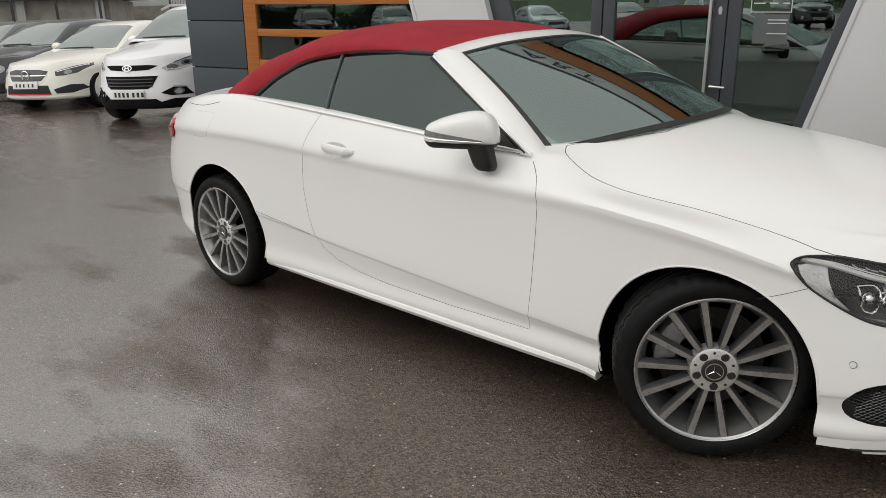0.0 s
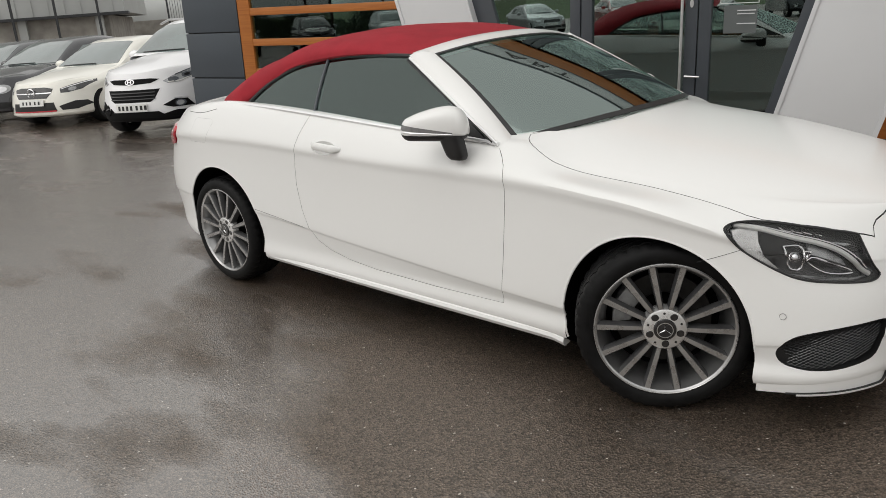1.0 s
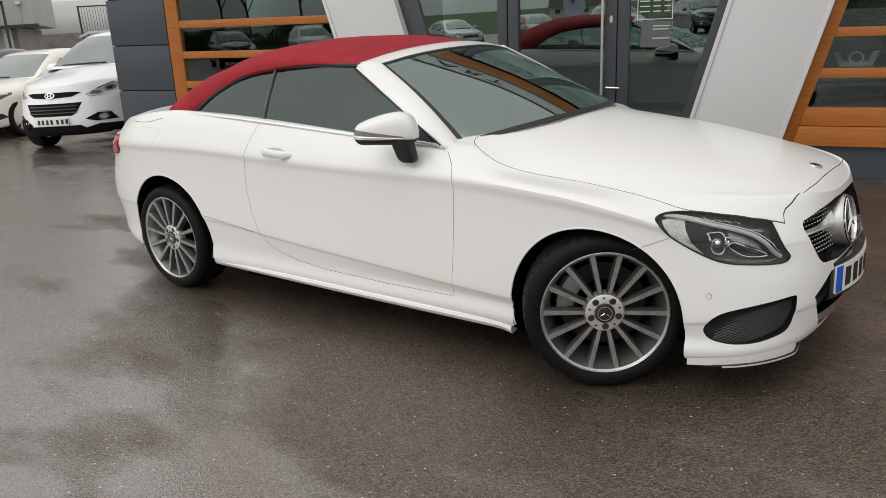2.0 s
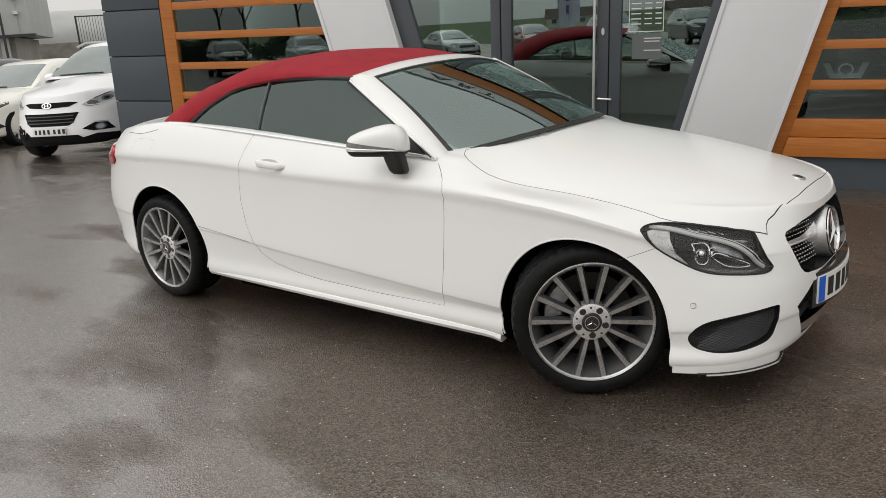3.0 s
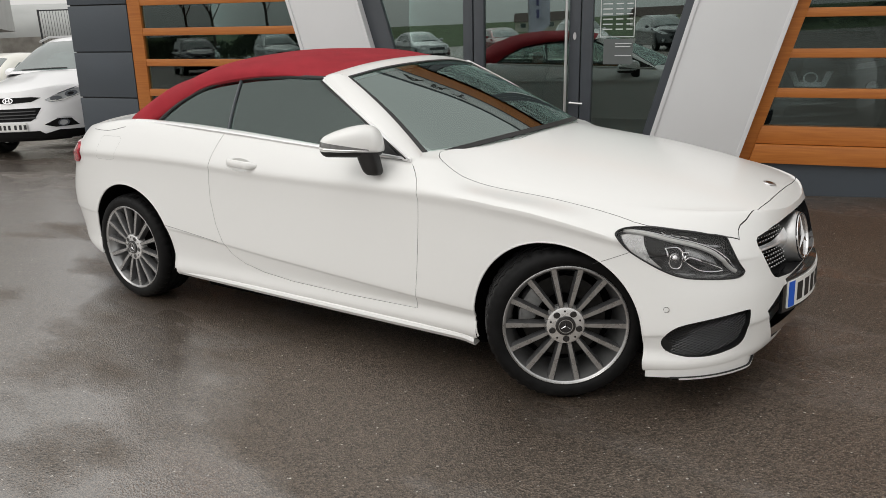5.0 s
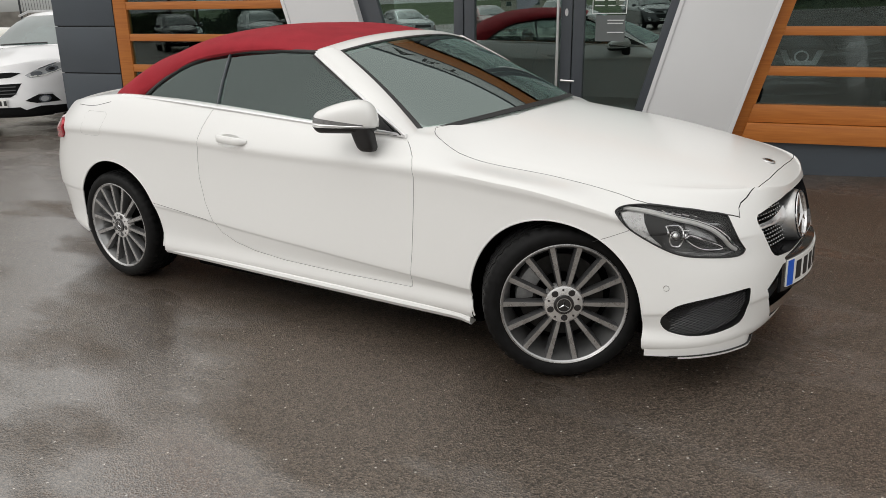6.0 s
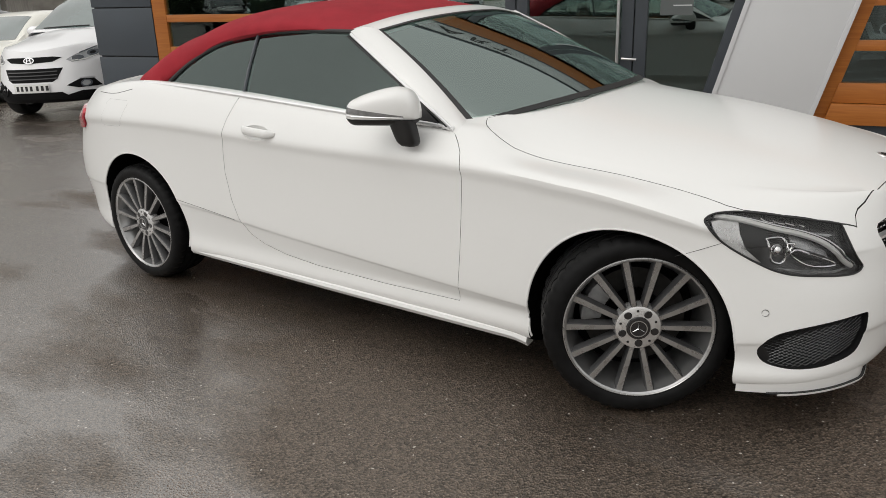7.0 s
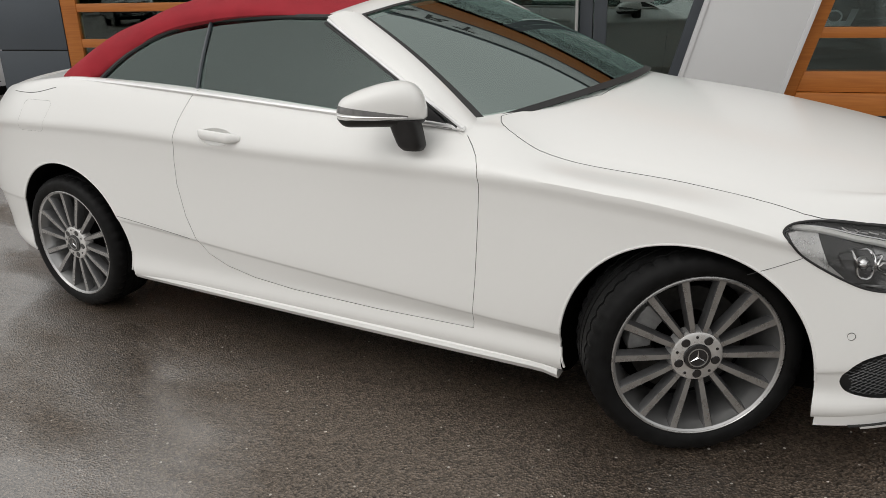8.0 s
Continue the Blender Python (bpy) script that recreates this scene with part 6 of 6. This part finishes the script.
gatep = thing("gate_panel", pose(-22.1, 12.6, 0, 0, 0, 40), "black close-boarded gate panel in the yard fence", "gate")
part("panel", box(0, 2.2, -0.04, 0.04, 0.05, 3.15, 0.01), [FENCEDARK], gatep)
shed = thing("far_shed", pose(-38, 22, 0, 0, 0, 58), "low grey shed with a curved roof behind the fence", "shed")
rows = [[(x, -4 + 4 * math.cos(a) * -1 - 0, 2.0 + 1.6 * math.sin(a)) for a in np.linspace(0, math.pi, 15)] for x in (-8, 8)]
part("roof", grid(rows), [METALWALL], shed)
part("wall", box(-8, 8, -8, 0, 0, 2.05), [DIRTYWALL], shed)

# ---------------- far side, seen in reflections ----------------
rows = []
for x in np.linspace(-400, 400, 60):
    rows.append([(x, -60 - 75 * j, 0.0 if j < 3 else 1.5 * (j - 2) + 0.6 * math.sin(x * 0.02 + j)) for j in range(6)])
hill = new("far_hill", mesh_of(grid(rows), "hill", [GRASS]))
tagged(hill, "low green hillside under grey sky", "hill", kind="structure")


def bungalow(x, y, turn, label):
    house = thing("far_bungalow", pose(x, y, 0, 0, 0, turn), label, "house")
    part("wall", box(-7, 7, -4, 4, 0, 2.5), [RENDERED], house)
    part("roof", prism([(-7.4, -4.5, 2.4), (-7.4, 4.5, 2.4), (-7.4, 0, 4.6)], (14.8, 0, 0)), [ROOFTILE], house, smooth=False)
    for wx in (-5, -2, 2, 5):
        win = part("window", box(wx - 0.7, wx + 0.7, 3.97, 4.06, 0.9, 2.1), [PANELWHITE], house)
        part("pane", box(wx - 0.6, wx + 0.6, 4.05, 4.075, 1.0, 2.0), [BGGLASS], win)


bungalow(4, -200, 4, "cream bungalow with a dark tiled pitched roof")
bungalow(34, -205, -8, "cream bungalow with a dark tiled pitched roof")


def bare_tree(x, y, h, seed):
    """A leafless tree: tapered trunk and forking limbs."""
    rnd = random.Random(seed)
    root = thing("bare_tree", pose(x, y, 0), "leafless winter tree with fine forking branches", "tree", "bare trees")
    part("trunk", tube([(0, 0, 0), (0.05, 0, h * 0.2), (0, 0.1, h * 0.42)], [0.13, 0.10, 0.07], 8), [BARK], root)
    crown = bmesh.new()

    def fork(p, d, length, r, depth):
        q = p + d * length
        tube([p, p + d * length * 0.5 + Vector((rnd.uniform(-0.1, 0.1), rnd.uniform(-0.1, 0.1), 0)) * length * 0.3, q], [r, r * 0.8, r * 0.6], 5, bm=crown, up=(0.3, 0.9, 0.2))
        if depth:
            for _ in range(3):
                e = (d + Vector((rnd.uniform(-0.8, 0.8), rnd.uniform(-0.8, 0.8), rnd.uniform(-0.1, 0.5)))).normalized()
                fork(q, e, length * rnd.uniform(0.6, 0.85), r * 0.55, depth - 1)
    for k in range(4):
        fork(Vector((0, 0.1 if k else 0, h * (0.34 + 0.025 * k))), Vector((math.cos(k * 1.6) * 0.6, math.sin(k * 1.6) * 0.6, 1)).normalized(), h * 0.2, 0.045, 4)
    part("crown", crown, [BARK], root)


for k, (x, y, h) in enumerate(((-20.5, -40, 8), (-17.6, -42, 9), (-15, -41, 8), (-23.5, -43, 9), (-12, -45, 8))):
    bare_tree(x, y, h, k)


def thicket(name, x0, x1, y, depth, h, count, seed, label):
    """A belt of evergreen growth made of many small leaf clumps."""
    rnd = np.random.default_rng(seed)
    x = rnd.uniform(x0, x1, count)
    top = h * (0.75 + 0.25 * np.sin(x * 0.35 + seed) * np.sin(x * 0.9) + 0.12 * np.sin(x * 2.1))
    z = top * np.sqrt(rnd.uniform(0, 1, count))
    yy = y + rnd.uniform(-depth, depth, count) * (1.1 - 0.6 * z / h)
    c = np.stack((x, yy, z), 1)
    a = rnd.normal(size=(count, 3))
    a /= np.linalg.norm(a, axis=1)[:, None]
    b = np.cross(a, rnd.normal(size=(count, 3)))
    b /= np.linalg.norm(b, axis=1)[:, None]
    s = rnd.uniform(0.05, 0.13, count)[:, None]
    v = np.stack((c - a * s, c + b * s * 0.6, c + a * s, c - b * s * 0.6), 1).reshape(-1, 3)
    me = bpy.data.meshes.new(name)
    me.from_pydata(v.tolist(), [], np.arange(count * 4).reshape(-1, 4).tolist())
    me.materials.append(FOLIAGE)
    return tagged(new(name, me), label, "trees", kind="stuff")


def feather_flag(x, y):
    """A sail flag on a bent pole, with bars for its writing."""
    root = thing("feather_flag", pose(x, y, GZ, 0, 0, 20), "pale blue feather flag on a thin pole", "flag")
    line = [(0, 0, 0), (0, 0, 1.2), (0.01, 0, 2.4), (0.06, 0, 3.0), (0.20, 0, 3.35), (0.40, 0, 3.45)]
    pts = curve_points(line, 40)
    part("pole", tube(pts, 0.011, 8, up=(0, 1, 0)), [SATIN], root)
    rows = []
    for px, py, pz in pts:
        if pz > 1.25:
            w = max(0.0, min(0.50, (pz - 1.15) * 1.6, (3.47 - pz) * 2.2 + 0.02))
            rows.append([(px + w * k, 0.03 * math.sin(5 * k + 2 * pz) * k, pz) for k in np.linspace(0, 1, 8)])
    sail = part("sail", slab(rows, 0.002), [FLAG], root, "pale blue sail")
    for k in range(5):
        part("text_bar", box(0.19, 0.24, -0.026, 0.034, 1.62 + k * 0.26, 1.80 + k * 0.26, 0.004), [FLAGINK], sail)
    part("foot", box(-0.25, 0.25, -0.25, 0.25, 0, 0.03, 0.008), [FENCEDARK], root)


feather_flag(-0.75, -7.7)
thicket("far_trees", -75, -14, -47, 3.0, 2.2, 45000, 3, "dark evergreen belt of trees beyond the car park")
thicket("far_hedge", 12, 60, -74, 2.0, 2.0, 16000, 5, "dark hedge beyond the car park")
